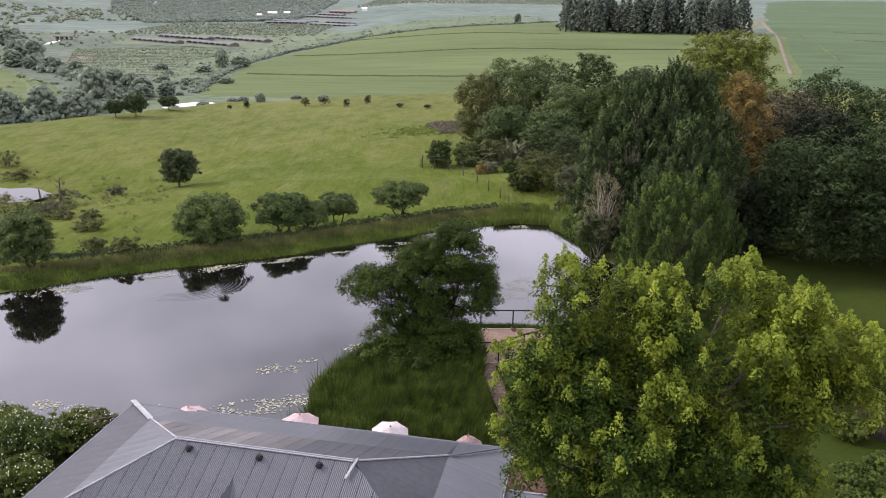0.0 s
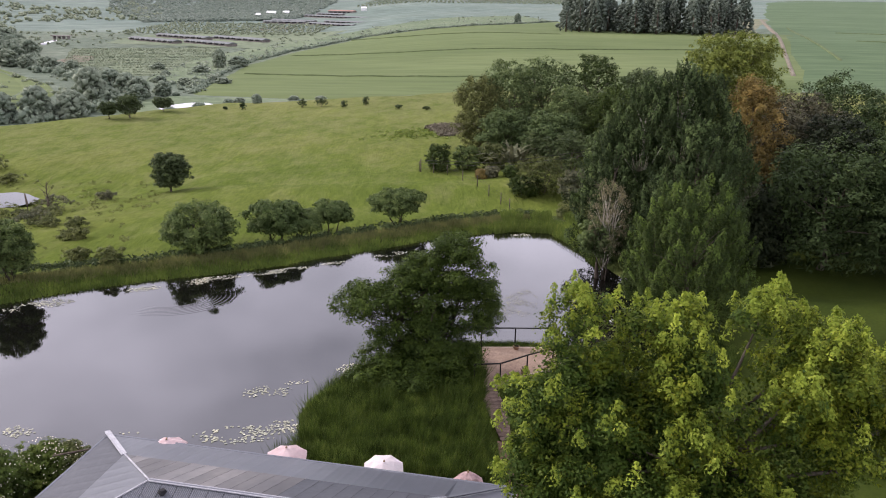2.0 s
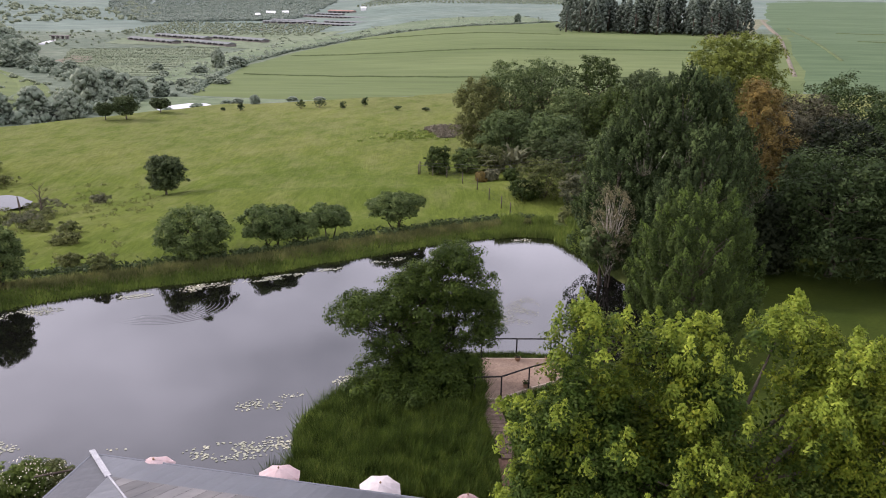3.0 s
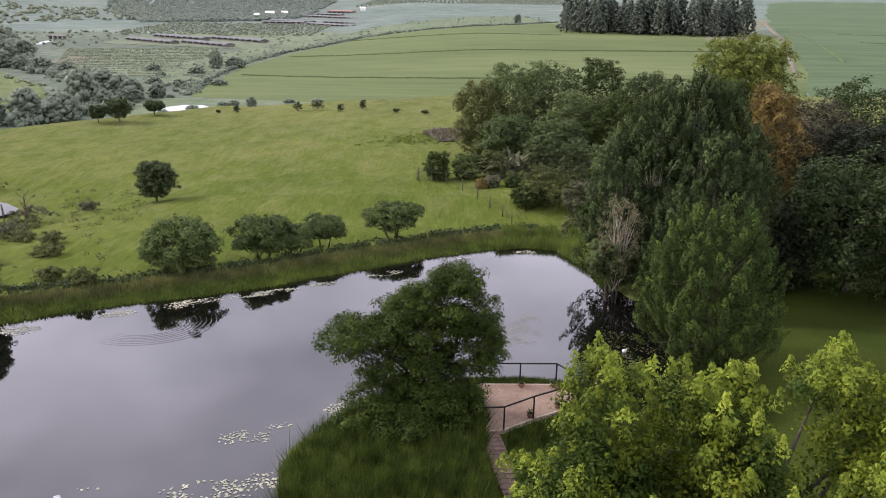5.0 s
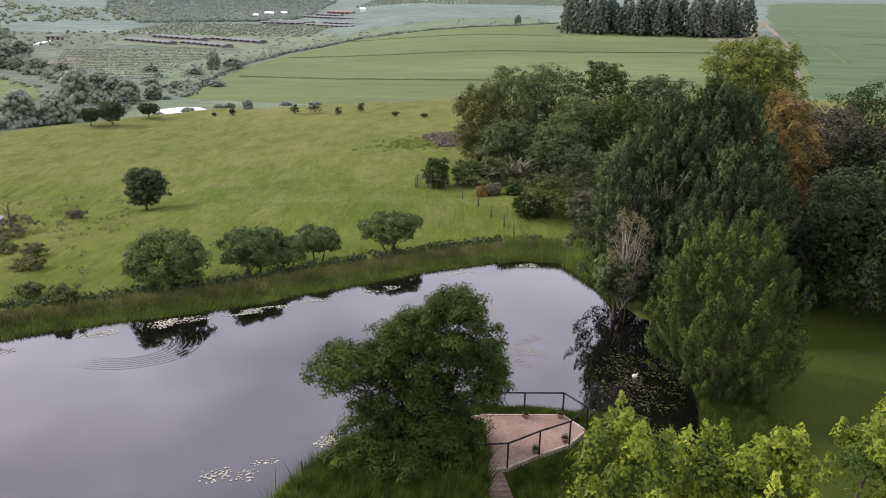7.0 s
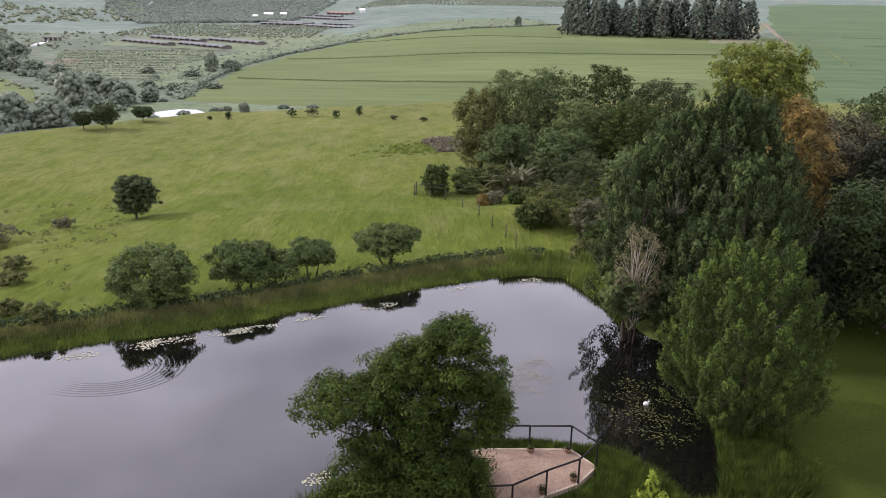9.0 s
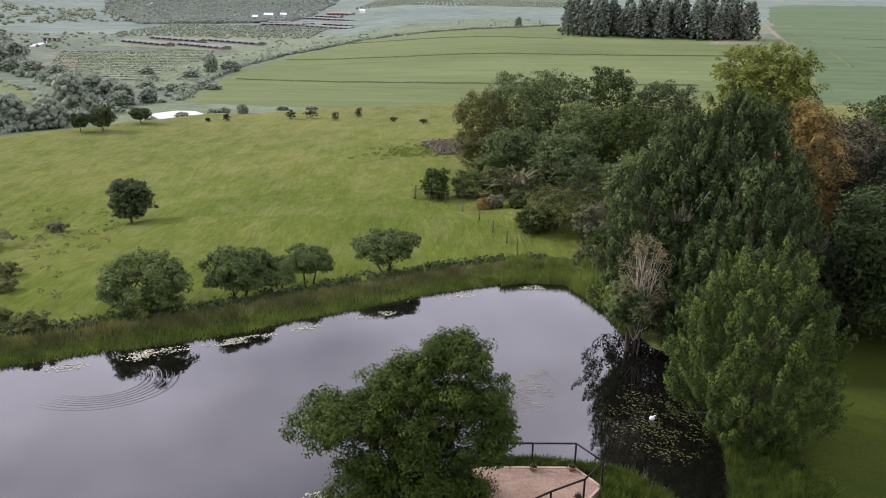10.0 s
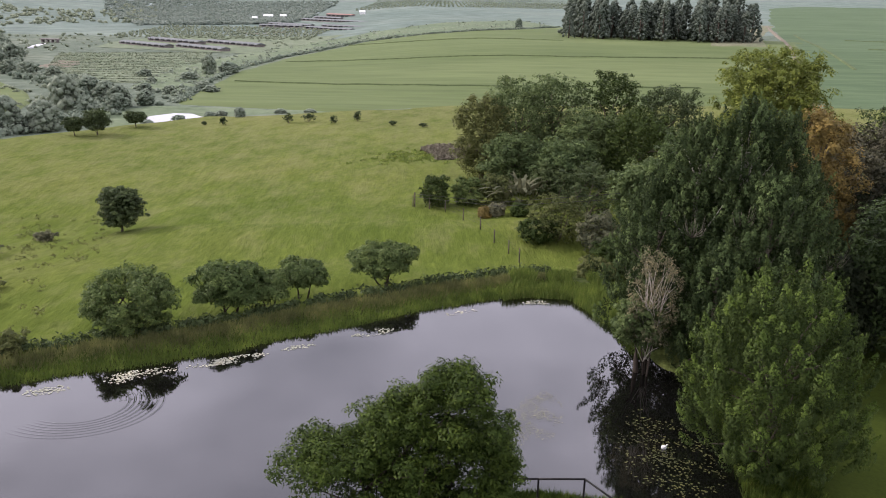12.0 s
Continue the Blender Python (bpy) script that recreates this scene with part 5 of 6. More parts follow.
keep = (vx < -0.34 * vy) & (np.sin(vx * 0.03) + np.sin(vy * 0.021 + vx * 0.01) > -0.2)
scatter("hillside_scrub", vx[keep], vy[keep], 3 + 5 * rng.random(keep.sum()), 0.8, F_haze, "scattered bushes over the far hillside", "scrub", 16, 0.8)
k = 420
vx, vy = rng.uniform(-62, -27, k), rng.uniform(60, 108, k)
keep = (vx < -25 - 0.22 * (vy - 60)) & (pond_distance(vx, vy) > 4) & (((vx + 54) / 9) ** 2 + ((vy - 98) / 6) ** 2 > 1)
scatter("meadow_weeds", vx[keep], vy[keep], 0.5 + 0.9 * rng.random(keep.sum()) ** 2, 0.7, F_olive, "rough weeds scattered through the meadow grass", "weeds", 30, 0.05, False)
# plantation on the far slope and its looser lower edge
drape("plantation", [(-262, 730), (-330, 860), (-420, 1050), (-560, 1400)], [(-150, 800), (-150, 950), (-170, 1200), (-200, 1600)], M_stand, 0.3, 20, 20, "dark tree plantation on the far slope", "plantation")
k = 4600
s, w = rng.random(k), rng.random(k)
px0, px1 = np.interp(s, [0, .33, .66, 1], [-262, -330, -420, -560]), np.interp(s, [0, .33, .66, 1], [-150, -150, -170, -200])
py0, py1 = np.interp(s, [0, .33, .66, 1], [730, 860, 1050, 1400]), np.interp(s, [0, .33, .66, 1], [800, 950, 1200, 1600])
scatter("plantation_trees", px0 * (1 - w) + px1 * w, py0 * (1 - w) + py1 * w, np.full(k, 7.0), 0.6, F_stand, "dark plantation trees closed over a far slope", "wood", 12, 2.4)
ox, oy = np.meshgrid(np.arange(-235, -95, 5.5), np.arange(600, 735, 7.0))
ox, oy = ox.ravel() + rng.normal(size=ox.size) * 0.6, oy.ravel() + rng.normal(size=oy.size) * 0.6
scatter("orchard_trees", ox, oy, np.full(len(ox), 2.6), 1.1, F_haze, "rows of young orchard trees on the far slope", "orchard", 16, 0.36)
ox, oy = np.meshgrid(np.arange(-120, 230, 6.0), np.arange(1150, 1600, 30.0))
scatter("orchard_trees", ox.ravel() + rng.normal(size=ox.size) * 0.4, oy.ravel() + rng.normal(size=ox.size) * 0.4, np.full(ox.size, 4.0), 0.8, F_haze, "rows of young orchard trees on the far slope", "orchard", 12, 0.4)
# row crop below the long sheds
drape("row_crop_field", [(-152, 322), (-168, 365), (-185, 405), (-202, 450)], [(-100, 320), (-108, 370), (-118, 420), (-130, 478)], M_orchard, 0.25, 30, 20, "pale field planted in dark rows", "field")
rows_x, rows_y = [], []
for f in np.linspace(0.02, 0.98, 17):
    a = [np.interp(f, [0, .33, .66, 1], q) for q in ([-152, -168, -185, -202], [322, 365, 405, 450], [-100, -108, -118, -130], [320, 370, 420, 478])]
    n = int(abs(a[2] - a[0]) / 0.8)
    rows_x.append(np.linspace(a[0], a[2], n) + rng.normal(size=n) * 0.2)
    rows_y.append(np.linspace(a[1], a[3], n) + rng.normal(size=n) * 0.2)
scatter("crop_rows", np.concatenate(rows_x), np.concatenate(rows_y), np.full(sum(map(len, rows_x)), 1.5), 0.9, F_haze, "long rows of low dark bushes", "crop", 12, 0.26)
drape("meadow_strip", [(-124, 224), (-140, 270), (-170, 320), (-205, 362)], [(-112, 218), (-124, 262), (-136, 284), (-196, 352)], M_cane, 0.4, 14, 10, "pale green field across the stream", "field")
drape("meadow_strip", [(-190, 180), (-220, 270), (-260, 370)], [(-122, 222), (-138, 285), (-196, 356)], M_cane, 0.4, 14, 10, "pale green field across the stream", "field")
drape("earth_yard", [(-186, 372), (-182, 392), (-190, 420)], [(-160, 366), (-160, 384), (-172, 410)], M_earth, 0.35, 6, 6, "reddish bare earth yard", "yard")
drape("grass_paddock", [(-205, 500), (-215, 560), (-190, 620)], [(-100, 470), (-90, 540), (-75, 640)], M_orchard, 0.2, 14, 14, "pale grass paddock round the sheds", "field")
drape("farm_track", [(-160, 640), (-120, 690)], [(-158, 644), (-118, 695)], M_earth, 0.4, 8, 3, "pale farm track", "track")
drape("farm_track", [(139, 330), (164, 402), (215, 545), (283, 756)], [(142, 329), (167, 401), (218.5, 544), (287.5, 755)], M_earth, 0.75, 60, 5, "reddish farm track beside the crops", "track")


drape("rough_strip", [(140, 466), (160, 530), (262, 765)], [(182, 466), (226, 600), (300, 765)], M_rough, 0.62, 30, 8, "rough dry ground beside the pine grove", "ground")
for a, b in (([(-82, 330), (-40, 322), (20, 318), (100, 322)], 0.9), ([(-80, 420), (-20, 408), (60, 404), (150, 412)], 1.0), ([(-60, 520), (0, 500), (70, 488)], 1.2)):
    drape("field_furrow", a, [(x, y + 0.9 * b) for x, y in a], M_furrow, 0.95, 60, 5, "dark furrow line across the crop field", "furrow")
for a in ([(252, 618), (204, 463), (181, 378)], [(260, 560), (330, 530), (420, 520)], [(230, 470), (300, 440), (390, 430)]):
    drape("field_furrow", a, [(x + 2.8, y + 0.8) for x, y in a], M_furrow, 0.95, 60, 5, "dark furrow line across the crop field", "furrow")


def long_shed(x0, y0, x1, y1, w, h, roof, label):
    a, b = Vector((x0, y0, 0)), Vector((x1, y1, 0))
    n = (b - a).length
    t = thing("long_shed", Matrix.Translation((x0, y0, gz(x0, y0))) @ Matrix.Rotation(math.atan2(y1 - y0, x1 - x0), 4, "Z"), label, "shed", "long farm sheds")
    part("wall", box(bmesh.new(), 0, -w / 2, -1.5, n, w / 2, h), M_shed_wall, t)
    bm = bmesh.new()
    vs = [bm.verts.new(p) for p in [(-0.5, -w / 2 - 0.6, h - 0.1), (n + 0.5, -w / 2 - 0.6, h - 0.1), (n + 0.5, 0, h + 0.9), (-0.5, 0, h + 0.9), (-0.5, w / 2 + 0.6, h - 0.1), (n + 0.5, w / 2 + 0.6, h - 0.1)]]
    for f in ((0, 1, 2, 3), (3, 2, 5, 4), (0, 3, 4), (1, 5, 2)):
        bm.faces.new([vs[i] for i in f])
    bmesh.ops.recalc_face_normals(bm, faces=bm.faces)
    part("roof", bm, roof, t)
    for k in range(int(n / 6)):
        part("opening", box(bmesh.new(), 2 + 6 * k, -w / 2 - 0.06, 0.8, 6 + 6 * k, -w / 2 + 0.1, 1.9), M_vent, t)
    return t


for x0, y0, x1, y1 in [(-201, 535, -163, 505), (-196, 571, -154, 541), (-160, 517, -125, 488), (-154, 560, -114, 529)]:
    long_shed(x0, y0, x1, y1, 6.5, 1.7, M_shed_roof, "long low grey-brown farm shed")
for x0, y0, x1, y1 in [(-160, 780, -118, 756), (-146, 880, -95, 840), (-110, 850, -62, 812), (-108, 760, -66, 735), (-141, 930, -111, 913), (-162, 747, -125, 745), (-119, 736, -76, 700)]:
    long_shed(x0, y0, x1, y1, 7, 1.8, M_shed_roof, "long low rusty farm shed")
long_shed(-135, 985, -105, 970, 9, 3, M_red, "long low red-roofed farm shed")
for x, y, w in [(-188, 905, 9), (-174, 915, 6), (-98, 1010, 6), (-190, 850, 4)]:
    t = thing("farm_building", pose(x, y, gz(x, y)), "small white farm building", "building", "white farm buildings")
    part("wall", box(bmesh.new(), -w / 2, -3, -1, w / 2, 3, 3), M_white, t)
    bm = bmesh.new()
    vs = [bm.verts.new(p) for p in [(-w / 2 - 0.4, -3.4, 2.9), (w / 2 + 0.4, -3.4, 2.9), (w / 2 + 0.4, 0, 4.6), (-w / 2 - 0.4, 0, 4.6), (-w / 2 - 0.4, 3.4, 2.9), (w / 2 + 0.4, 3.4, 2.9)]]
    for f in ((0, 1, 2, 3), (3, 2, 5, 4), (0, 3, 4), (1, 5, 2)):
        bm.faces.new([vs[i] for i in f])
    part("roof", bm, M_white, t)
# bridge and river
drape("river", [(-252, 530), (-244, 500), (-236, 478)], [(-243, 528), (-236, 498), (-230, 478)], M_water_far, 0.35, 8, 4, "bright strip of river under a bridge", "water")
drape("river", [(-101, 238), (-102, 246), (-103, 252)], [(-98.5, 238), (-99, 246), (-100, 252)], M_water_far, 0.3, 6, 3, "glint of stream between trees", "water")
t = thing("bridge", pose(-246, 532, gz(-246, 532)), "low road bridge over the river", "bridge")
part("span", box(bmesh.new(), -6, -2, 1.8, 6, 2, 2.3), M_shed_wall, t)
for k in range(4):
    part("pier", box(bmesh.new(), -4.9 + 3 * k, -1.6, -1, -4.1 + 3 * k, 1.6, 1.8), M_shed_wall, t)
wb = bmesh.new()
wb.faces.new([wb.verts.new((x, y, -11.4)) for x, y in [(-64, 224), (-61, 233), (-66, 237), (-70, 242), (-75, 242), (-77.5, 239), (-79.5, 236), (-81, 230), (-76, 223)]])
tagged(part("far_pond", wb, M_water_far), "bright little pond below the meadow's brow", "water", kind="structure")
wb = bmesh.new()
wb.faces.new([wb.verts.new((-56.5 + 6.8 * math.cos(a * math.pi / 10), 97.5 + (4.2 + 0.6 * math.sin(a * 2.2)) * math.sin(a * math.pi / 10), POOL)) for a in range(20)])
tagged(part("small_pond", wb, M_water_far), "pale little pond in the meadow's hollow", "water", kind="structure")
a, r = rng.random(5000) * 6.283, rng.random(5000) ** 0.6
x, y = 1.6 + 4.2 * r * np.cos(a) * (1 + 0.3 * np.sin(3 * a)), 141 + 7.5 * r * np.sin(a) * (1 + 0.25 * np.cos(2 * a))
tagged(new("cut_brush", leaves("cut_brush", np.stack([x, y, land(x, y) + 0.05 + 0.25 * rng.random(len(x))], -1), unit(rng.normal(size=(len(x), 3)) + [0, 0, 1.0]), 0.2 + 0.3 * rng.random(len(x)), M_dead, 0, 0.2)),
       "patch of dry cut brush in the meadow", "brush", kind="stuff")

k = 160
scatter("meadow_weeds", -4.5 + 3.2 * rng.normal(size=k), 138.5 + 2.4 * rng.normal(size=k), 0.6 + 0.9 * rng.random(k), 0.5, F_reed, "fresh green weeds beside the cut brush", "weeds", 24, 0.09, False)


# pine grove
def pine(x, y, h, w, seed):
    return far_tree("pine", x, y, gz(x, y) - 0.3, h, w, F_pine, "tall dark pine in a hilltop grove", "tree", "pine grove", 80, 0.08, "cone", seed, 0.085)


pines = [pine(76, 522, 20, 8, 400), pine(84, 520, 25, 8.5, 401), pine(93, 515, 22, 9, 402)]
for i in range(84):
    f = i / 83
    x = 80 + 108 * f + random.uniform(-2, 2)
    y = 530 - 26 * f + random.uniform(-12, 34) + 40 * max(0, f - 0.75) * 2
    s = random.uniform(0.85, 1.3)
    copy_thing(pines[i % 3], Matrix.LocRotScale((x, y, gz(x, y) - 0.3), Euler((0, 0, i * 2.1)), (s * random.uniform(1.3, 1.8), s * 1.3, s * random.uniform(0.95, 1.15))))
far_tree("tree", 56, 640, gz(56, 640), 7, 6, F_far, "lone dark tree on the field's edge", seed=430)

# ---- hedge by the house ----
for i, (x, y, h, w) in enumerate([(-16.3, 33.4, 1.9, 2.2), (-17.2, 33.0, 2.3, 2.6), (-18.6, 31.2, 3.0, 3.2), (-19.6, 28.8, 2.8, 3.4), (-20.6, 32.6, 2.6, 3.4), (-21.4, 30.2, 2.8, 3.4), (-22.8, 33.8, 2.4, 3.4), (-19.0, 26.4, 2.6, 3.2), (-17.4, 28.6, 2.4, 2.6), (-17.2, 25.4, 2.4, 2.8)]):
    t = make_tree("flowering_hedge", x, y, 0.6, h, w, F_olive if i in (0, 6) else F_hedge, "dense green hedge dotted with white blossom beside the house", "hedge", "flowering hedge", base=0.0, boughs=40, clumps=8, per=24,
                  bough_r=0.5, leaf=0.06, seed=440 + i, limbs=4, stems=3)
    k = 170
    d = unit(rng.normal(size=(k, 3)) + [0.2, -0.2, 0.7])
    c = np.array([0, 0, h * 0.5]) + d * np.array([w * 0.47, w * 0.47, h * 0.5])
    under("blossom", leaves("blossom", c, unit(d + rng.normal(size=d.shape) * 0.3), np.full(k, 0.03), F_petal, 0, 0.9), t, "small white blossoms")
for i, (x, y, h, w) in enumerate([(18.6, 30.4, 1.3, 2.6), (20.6, 31.4, 1.2, 2.4), (17.4, 28.6, 1.2, 2.2), (22.6, 37.0, 3.2, 3.4), (24.8, 38.6, 3.4, 3.6), (20.4, 35.2, 1.2, 2.2), (26.8, 40.4, 3.0, 3.4), (5.6, 29.6, 1.5, 2.4), (6.4, 33.6, 1.4, 2.6)]):
    make_tree("garden_shrub", x, y, 0.7, h, w, F_dark if h > 2 else F_hedge, "rounded garden shrub at the lawn's edge", "shrub", "garden shrubs", base=0.0, boughs=28, clumps=8, per=20, bough_r=w * 0.15, leaf=0.07, seed=460 + i, limbs=3, stems=2)

garden_fence = thing("garden_fence", pose(20.6, 36.7, gz(20.6, 36.7), 0, 0, -50), "dark weathered timber garden fence at the lawn's end", "fence")
for k in range(22):
    part("board", box(bmesh.new(), 0.16 * k, -0.02, -0.1, 0.16 * k + 0.14, 0.02, 1.95 + 0.04 * math.sin(k * 2.7), 0.006), M_bark_dark, garden_fence)
for hgt in (0.4, 1.5):
    part("rail", box(bmesh.new(), 0, 0.02, hgt, 3.5, 0.07, hgt + 0.09, 0.008), M_bark_dark, garden_fence)

# ---- garden arch over the far path ----
arch = thing("garden_arch", pose(23.5, 43.6, gz(23.5, 43.6), 0, 0, -35), "slender dark metal garden arch over a path", "arch")
for k in range(3):
    hoop = [(0.9 * math.cos(math.pi * j / 12), 0.45 * (k - 1), 1.1 + 0.9 * math.sin(math.pi * j / 12)) for j in range(13)]
    part("hoop", tube(bmesh.new(), [(0.9, 0.45 * (k - 1), -0.1)] + hoop + [(-0.9, 0.45 * (k - 1), -0.1)], [0.022] * 15, 6), M_rail, arch)
for s in (0, 4, 8, 12):
    q = (0.9 * math.cos(math.pi * s / 12), 1.1 + 0.9 * math.sin(math.pi * s / 12))
    part("crossbar", tube(bmesh.new(), [(q[0], -0.45, q[1]), (q[0], 0.45, q[1])], [0.014, 0.014], 6), M_rail, arch)
drape("garden_path", [(22.6, 41.6), (23.1, 43.2), (23.4, 44.6)], [(23.6, 41.3), (24.1, 42.9), (24.3, 44.4)], M_paving, 0.06, 8, 4, "short sandy path under the garden arch", "path")

# ---- reeds and grass ----
def land_points(n, x0, x1, y0, y1, test):
    x, y = rng.uniform(x0, x1, n), rng.uniform(y0, y1, n)
    d = pond_distance(x, y)
    k = test(x, y, d)
    return x[k], y[k], d[k]


def stuff(name, me, label, category):
    return tagged(new(name, me), label, category, kind="stuff")


x, y, d = land_points(520000, -60, 14, 44, 80, lambda x, y, d: (d > -0.3) & (d < 2.5) & (y > 52 - 0.1 * x) & (x < 13.2))
h = (0.16 + 0.34 * rng.random(len(x))) * np.interp(d, [-0.3, 0.6, 1.6, 2.5], [1.1, 1.0, 0.75, 0.5])
stuff("bank_reeds", blades("bank_reeds", x, y, ground_z(x, y) - 0.05, h, 0.03 + 0.03 * rng.random(len(x)), F_turf), "fresh green reeds along the far bank", "reeds")
x, y, d = land_points(45000, 5, 16, 70, 84, lambda x, y, d: (d > -0.5) & (d < 2.6 + np.sin(x * 2.1) + np.sin(y * 1.7)))
stuff("corner_reeds", blades("corner_reeds", x, y, ground_z(x, y) - 0.05, 0.45 + 0.6 * rng.random(len(x)), 0.03 + 0.03 * rng.random(len(x)), F_reed), "tall dark reeds in the pond's corner", "reeds")
x, y, d = land_points(270000, -8, 2.3, 32.5, 47.5, lambda x, y, d: (d > -0.05) & (y > 33.0 - 0.2 * x) & (y < 46.5))
h = (0.45 + 0.6 * rng.random(len(x))) * np.interp(d, [-0.3, 1.0], [0.7, 1.0])
h *= 0.72 + 0.42 * np.clip(0.5 + 0.5 * (np.sin(x * 3.1 + 2 * np.sin(y * 1.3)) * np.sin(y * 2.7 + x)) + 0.25 * rng.normal(size=len(x)), 0, 1.2)
fresh_side = (x + 0.25 * (y - 40) + rng.normal(size=len(x)) * 1.1) < -3.7
for k, mat, lab in ((~fresh_side, F_reed_dark, "dense lush reed bed between terrace and deck"), (fresh_side, F_reed, "fresh yellow-green reeds at the water's edge")):
    stuff("reed_bed", blades("reed_bed", x[k], y[k], ground_z(x[k], y[k]) - 0.05, h[k], 0.016 + 0.02 * rng.random(k.sum()), mat, 0.38), lab, "reeds")
k = rng.choice(len(x), 260, replace=False)
cx, cy = np.repeat(x[k], 130) + rng.normal(size=260 * 130) * 0.2, np.repeat(y[k], 130) + rng.normal(size=260 * 130) * 0.2
stuff("reed_clumps", blades("reed_clumps", cx, cy, ground_z(cx, cy) - 0.05, np.repeat(1.0 + 0.5 * rng.random(260), 130) * (0.8 + 0.3 * rng.random(len(cx))), 0.02 + 0.02 * rng.random(len(cx)), F_reed_dark, 0.5), "taller lush clumps standing among the reeds", "reeds")
x, y, d = land_points(95000, 3.6, 14, 33, 49.5, lambda x, y, d: (d > -0.25) & (x < 12) & ~((x < 7.6) & (y > 42.6 + 0.62 * (x - 3.4))))
stuff("long_grass", blades("long_grass", x, y, ground_z(x, y) - 0.05, 0.35 + 0.5 * rng.random(len(x)), 0.022 + 0.02 * rng.random(len(x)), F_reed_dark), "long grass on the bank beside the deck", "grass")
x, y, d = land_points(30000, 1, 9, 47.5, 50, lambda x, y, d: (d > -0.3) & (y > 48.25))
stuff("deck_fringe", blades("deck_fringe", x, y, ground_z(x, y) - 0.03, 0.3 + 0.4 * rng.random(len(x)), 0.02 + 0.02 * rng.random(len(x)), F_reed_dark), "fringe of grass along the deck's water edge", "grass")
x, y, d = land_points(60000, 12, 22, 42, 60, lambda x, y, d: (d > -0.3) & (d < 3))
stuff("shore_grass", blades("shore_grass", x, y, ground_z(x, y) - 0.03, 0.4 + 0.5 * rng.random(len(x)), 0.025 + 0.02 * rng.random(len(x)), F_reed_dark), "rough grass under the trees at the shore", "grass")
x, y, d = land_points(26000, 12.5, 18.5, 43.5, 49.5, lambda x, y, d: (d > -0.2) & (((x - 15.4) / 2.6) ** 2 + ((y - 46.6) / 2.2) ** 2 < 1))
stuff("reed_clumps", blades("reed_clumps", x, y, ground_z(x, y) - 0.05, 0.5 + 0.6 * rng.random(len(x)), 0.02 + 0.02 * rng.random(len(x)), F_reed_dark, 0.5), "lush reeds on the shore below the rounded tree", "reeds")
# dark herbage along the crown of the bank
hx, hy = along([(-42, 56.5), (-34, 59.3), (-28, 61.4), (-21, 64.4), (-16, 66.6), (-10, 70.2), (-4, 73.6), (2, 77.2), (9, 80)], 0.09, 0.4)
k = rng.integers(0, len(hx), 26000)
x, y = hx[k] + rng.normal(size=len(k)) * 0.25, hy[k] - 0.9 + rng.normal(size=len(k)) * 0.35
stuff("dry_grass", blades("dry_grass", x, y, ground_z(x, y) - 0.03, 0.2 + 0.3 * rng.random(len(x)), 0.02 + 0.02 * rng.random(len(x)), F_hay), "strip of dry pale grass along the bank", "grass")
hy = hy + 0.9
scatter("bank_herbage", hx, hy, 0.4 + 0.7 * rng.random(len(hx)), 1.1, F_dark, "low dark weeds along the top of the bank", "weeds", 22, 0.07, False)

# ---- lily pads ----
def lily_patch(cx, cy, rx, ry, n, mat, seed, label, turn=0.0, size=0.058):
    g = np.random.default_rng(seed)
    n = int(n * 1.8)
    a, r = g.random(n) * 6.283, g.random(n) ** 0.6 * (0.75 + 0.25 * g.random(n))
    x0, y0 = np.cos(a) * r * rx, np.sin(a) * r * ry
    keep = np.sin(x0 * 2.3 + seed) + np.sin(y0 * 3.1 + x0 + seed * 2) + 0.5 * g.normal(size=n) > -0.6
    x0, y0 = x0[keep], y0[keep]
    x = cx + x0 * math.cos(turn) - y0 * math.sin(turn)
    y = cy + x0 * math.sin(turn) + y0 * math.cos(turn)
    on = pond_distance(x, y) < -0.15
    x, y = x[on], y[on]
    k = len(x)
    s = size * (0.6 + 0.7 * g.random(k))
    t0 = g.random(k) * 6.283
    ang = t0[:, None] + np.linspace(0.25, 6.03, 9)[None]
    tilt = g.normal(size=(k, 2)) * 0.05
    ring = np.stack([x[:, None] + np.cos(ang) * s[:, None], y[:, None] + np.sin(ang) * s[:, None],
                     0.018 + 0.004 * g.random((k, 1)) + (np.cos(ang) * tilt[:, :1] + np.sin(ang) * tilt[:, 1:]) * s[:, None]], -1)
    cen = np.stack([x, y, np.full(k, 0.014)], -1)[:, None]
    stuff("lily_pads", mesh_from("lily_pads", np.concatenate([cen, ring], 1).reshape(-1, 3), np.arange(10 * k).reshape(-1, 10), mat), label, "lily pads")


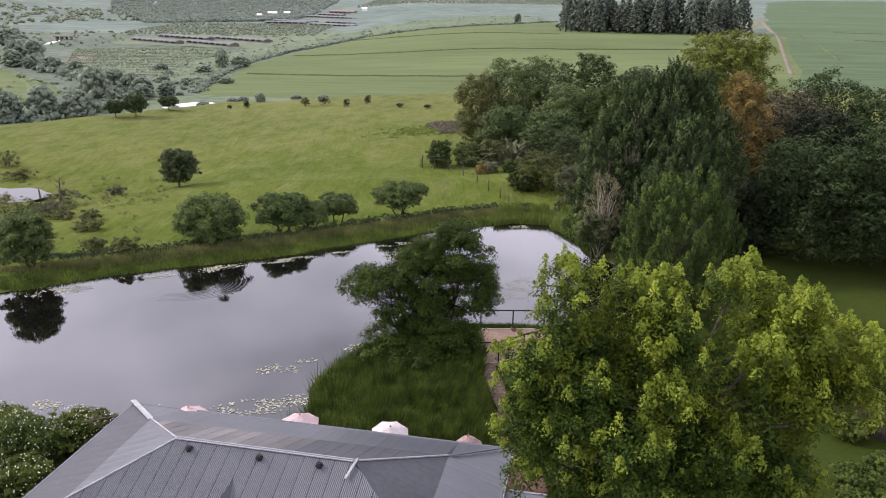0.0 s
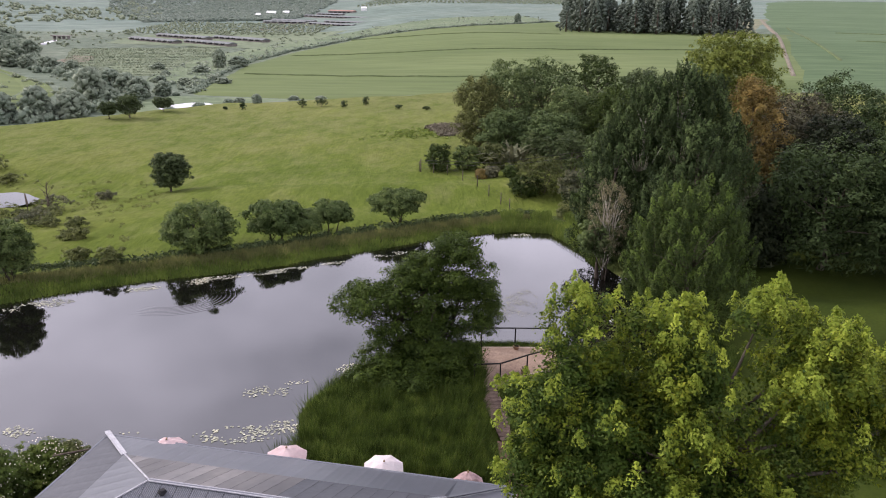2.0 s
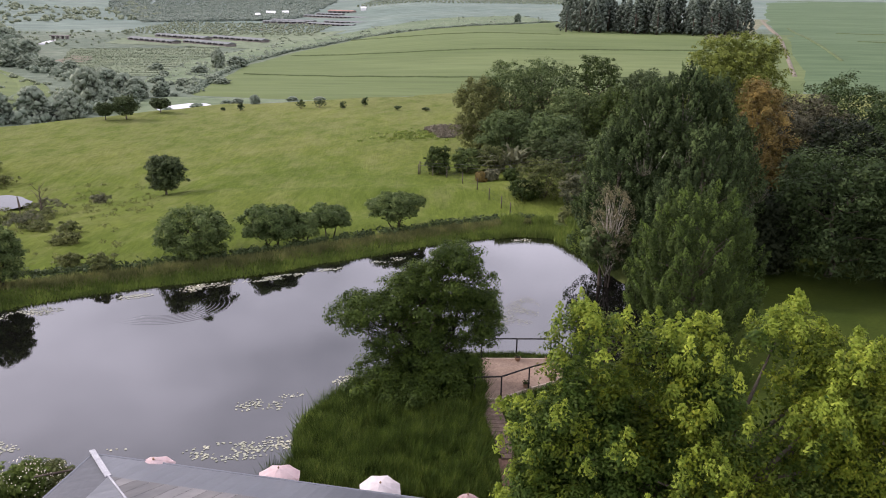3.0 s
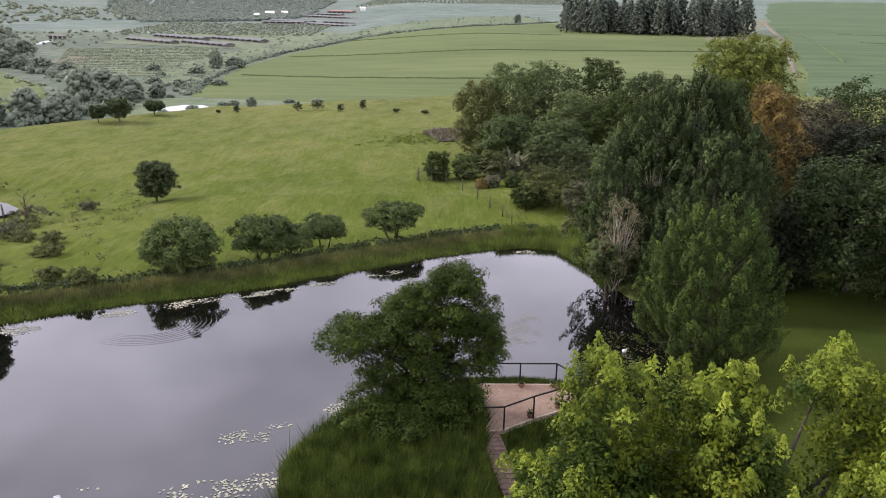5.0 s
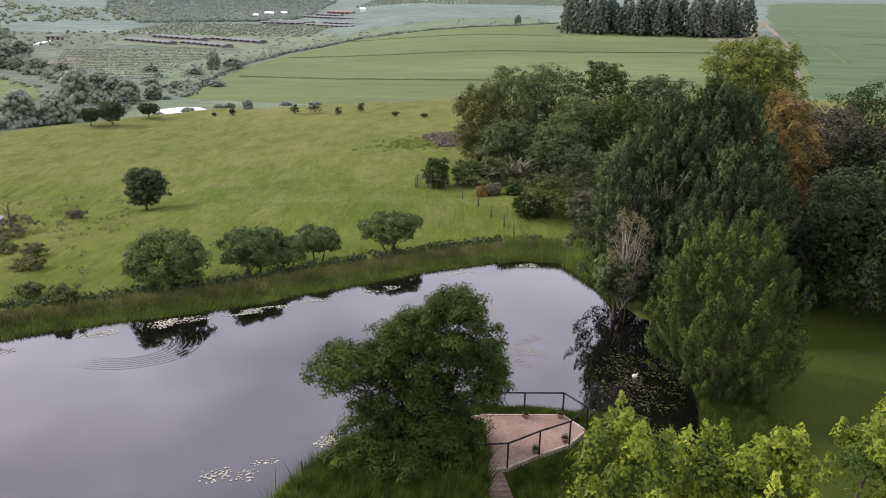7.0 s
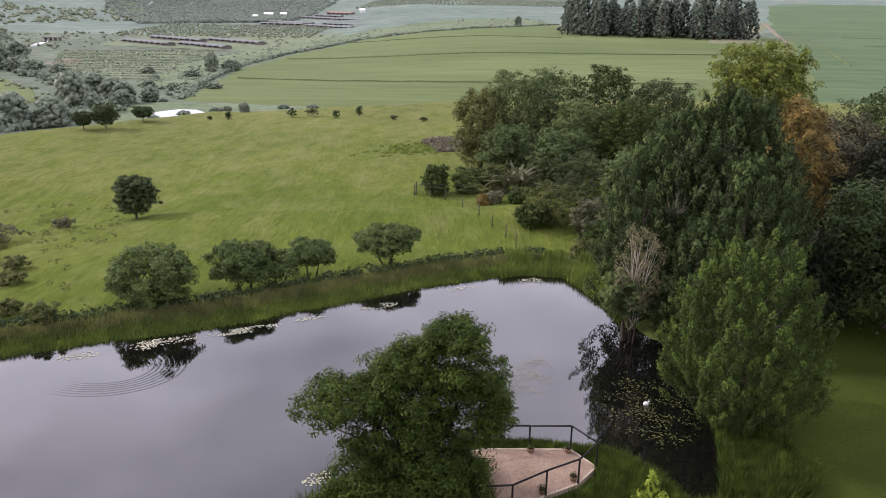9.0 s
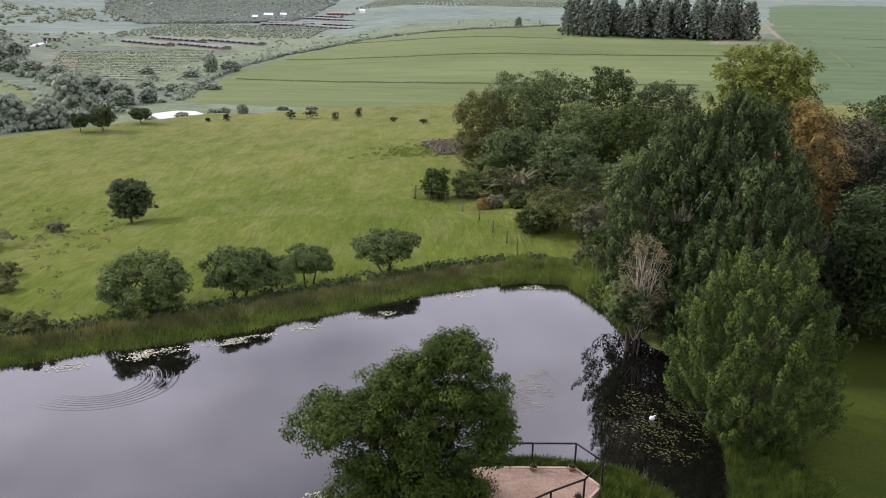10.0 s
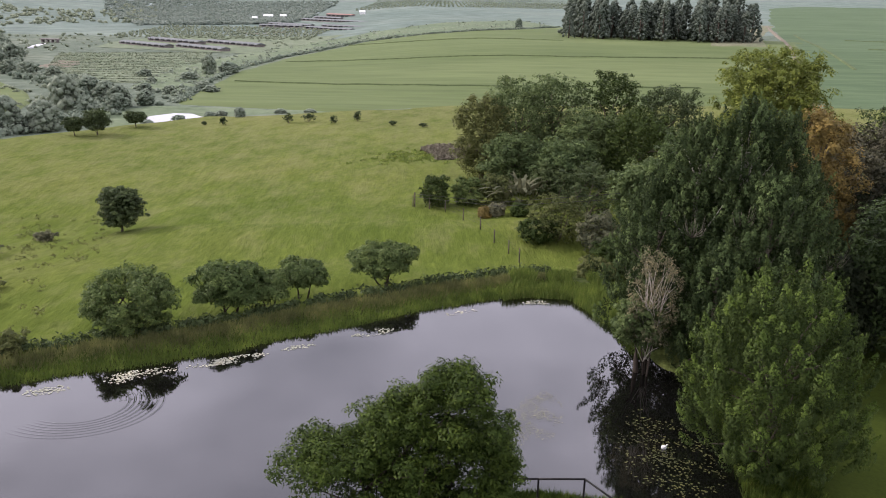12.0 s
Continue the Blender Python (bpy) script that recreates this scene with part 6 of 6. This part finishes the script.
PALE = "pale floating lily pads in a loose patch"
for i, (cx, cy, rx, ry, n, turn) in enumerate([(-9.7, 43.0, 1.6, 0.8, 56, 0.1), (-8.2, 44.3, 0.8, 0.4, 25, 0.3), (-10.2, 38.5, 2.4, 1.0, 160, 0.1), (-8.0, 39.2, 0.8, 0.9, 50, 0.6), (-5.4, 46.2, 0.9, 0.6, 50, 0.4),
                                               (-13.2, 64.0, 2.7, 0.55, 260, 0.45), (-18.2, 61.7, 2.6, 0.8, 170, 0.45), (-9.2, 66.2, 1.3, 0.4, 50, 0.5), (-4.6, 68.7, 1.7, 0.6, 110, 0.4), (-28.6, 56.1, 2.6, 0.9, 190, 0.5),
                                               (-22.5, 59.6, 1.6, 0.5, 60, 0.4), (7.5, 75.0, 1.6, 0.5, 60, 0.1), (1.5, 72.6, 1.6, 0.4, 30, 0.4), (-21.4, 38.4, 0.9, 0.6, 45, 0.0), (-15.8, 38.6, 0.8, 0.3, 8, 0.2),]):
    lily_patch(cx + (0.25 if cy > 55 else 0), cy - (0.8 if cy > 55 else 0), rx, ry, n, F_pad, 500 + i, PALE, turn)
lily_patch(5.7, 56.9, 1.5, 3.4, 700, F_pad_sunk, 531, "pale weed lying just under the water's surface", -0.3, 0.024)
lily_patch(11.9, 53.4, 2.8, 4.6, 520, F_pad_dark, 530, "dull green lily pads under the trees", 0.1, 0.05)

# ---- a small white object of unknown kind among the pads ----
t = thing("float_buoy", pose(11.87, 53.9, 0), "small white object resting on the dark pond water", "buoy")
bm = bmesh.new()
bmesh.ops.create_uvsphere(bm, u_segments=14, v_segments=9, radius=0.13, matrix=Matrix.Translation((0, 0, 0.08)) @ Matrix.Diagonal((1.2, 0.9, 0.9, 1)))
part("shell", bm, M_white, t)
part("neck", tube(bmesh.new(), [(0.1, 0, 0.14), (0.14, 0, 0.23), (0.17, 0, 0.27)], [0.05, 0.04, 0.03], 8), M_white, t)

# ---- fence ----
fence = thing("wire_fence", pose(0, 0, 0), "thin wire fence with dark timber posts at the meadow's edge", "fence")
FP = [(-3.1, 106.6), (-1.2, 105.4), (0.6, 103.8), (2.5, 99.4), (4.1, 94.6), (5.3, 91.2), (6.5, 88.6), (7.3, 86.4)]
for x, y in FP:
    z = gz(x, y)
    part("post", tube(bmesh.new(), [(x, y, z - 0.3), (x, y, z + 1.35)], [0.06, 0.05], 7), M_post, fence)
for hgt in (0.5, 0.9, 1.25):
    part("wire", tube(bmesh.new(), [(x, y, gz(x, y) + hgt) for x, y in FP], [0.008] * len(FP), 4), M_rail, fence)

cable = thing("overhead_cable", pose(0, 0, 0), "pair of thin overhead cables with a short pole", "cable")
part("pole", tube(bmesh.new(), [(-2.9, 106.4, gz(-2.9, 106.4) - 0.3), (-2.9, 106.4, 0.5)], [0.08, 0.07], 8), M_post, cable)
for k in (0, 1):
    part("strand", tube(bmesh.new(), [(-2.9, 106.4, 0.3 - 0.35 * k), (6, 95.2, 2.4 - 0.42 * k), (15.5, 84.6, 6.1 - 0.5 * k)], [0.022, 0.022, 0.022], 5), M_rail, cable)

# ---- ripples left on the pond ----
def ripple(cx, cy, radii, a0, a1, label):
    bm = bmesh.new()
    for r in radii:
        n, w = 40, 0.07
        lines = []
        for i in range(n + 1):
            a = a0 + (a1 - a0) * i / n
            fade = math.sin(math.pi * i / n)
            c, s = math.cos(a), 0.8 * math.sin(a)
            lines.append([bm.verts.new((cx + (r + k * w) * c, cy + (r + k * w) * s, 0.002 + h * fade)) for k, h in ((-1, 0), (0, 0.03), (1, 0))])
        for p, q in zip(lines, lines[1:]):
            for k in (0, 1):
                bm.faces.new((p[k], p[k + 1], q[k + 1], q[k])).smooth = True
    bmesh.ops.recalc_face_normals(bm, faces=bm.faces)
    if sum(f.normal.z for f in bm.faces) < 0:
        bmesh.ops.reverse_faces(bm, faces=bm.faces)
    tagged(part("water_ripples", bm, M_water), label, "ripples", kind="stuff")


ripple(-19.8, 57.4, [2.7, 3.0, 3.3, 3.6, 3.9, 4.25, 4.6], radians(238), radians(398), "curved ripples spreading over the still pond")


# ---- big-leaved plants in the grove ----
def paddle(length, width, bend, lean):
    """One long paddle-shaped leaf on its stalk, rising and bending over."""
    bm = bmesh.new()
    rows = []
    for i in range(9):
        f = i / 8
        a = lean + bend * f * f
        x, z = length * f * math.sin(a), length * f * math.cos(a)
        w = 0.03 if f < 0.38 else width * math.sin(math.pi * min(1, (f - 0.36) / 0.66)) ** 0.7 + 0.01
        rows.append([bm.verts.new((x, -w, z - 0.08 * w)), bm.verts.new((x, 0, z)), bm.verts.new((x, w, z - 0.08 * w))])
    for p, q in zip(rows, rows[1:]):
        for k in (0, 1):
            bm.faces.new((p[k], p[k + 1], q[k + 1], q[k]))
    return bm


for i, (x, y) in enumerate([(7.6, 106.2), (9.0, 105.8), (10.3, 106.6)]):
    t = thing("banana_plant", pose(x, y, gz(x, y)), "clump of tall grey-green paddle-shaped leaves", "plant", "big-leaved plants in the grove")
    for k in range(17):
        ob = part("leaf", paddle(random.uniform(2.8, 4.6), 0.2, random.uniform(0.3, 0.9), random.uniform(0.05, 0.5)), F_grey, t)
        ob.matrix_basis = pose(0.3 * math.cos(k * 2.4), 0.3 * math.sin(k * 2.4), 0, 0, 0, k * 137.5)
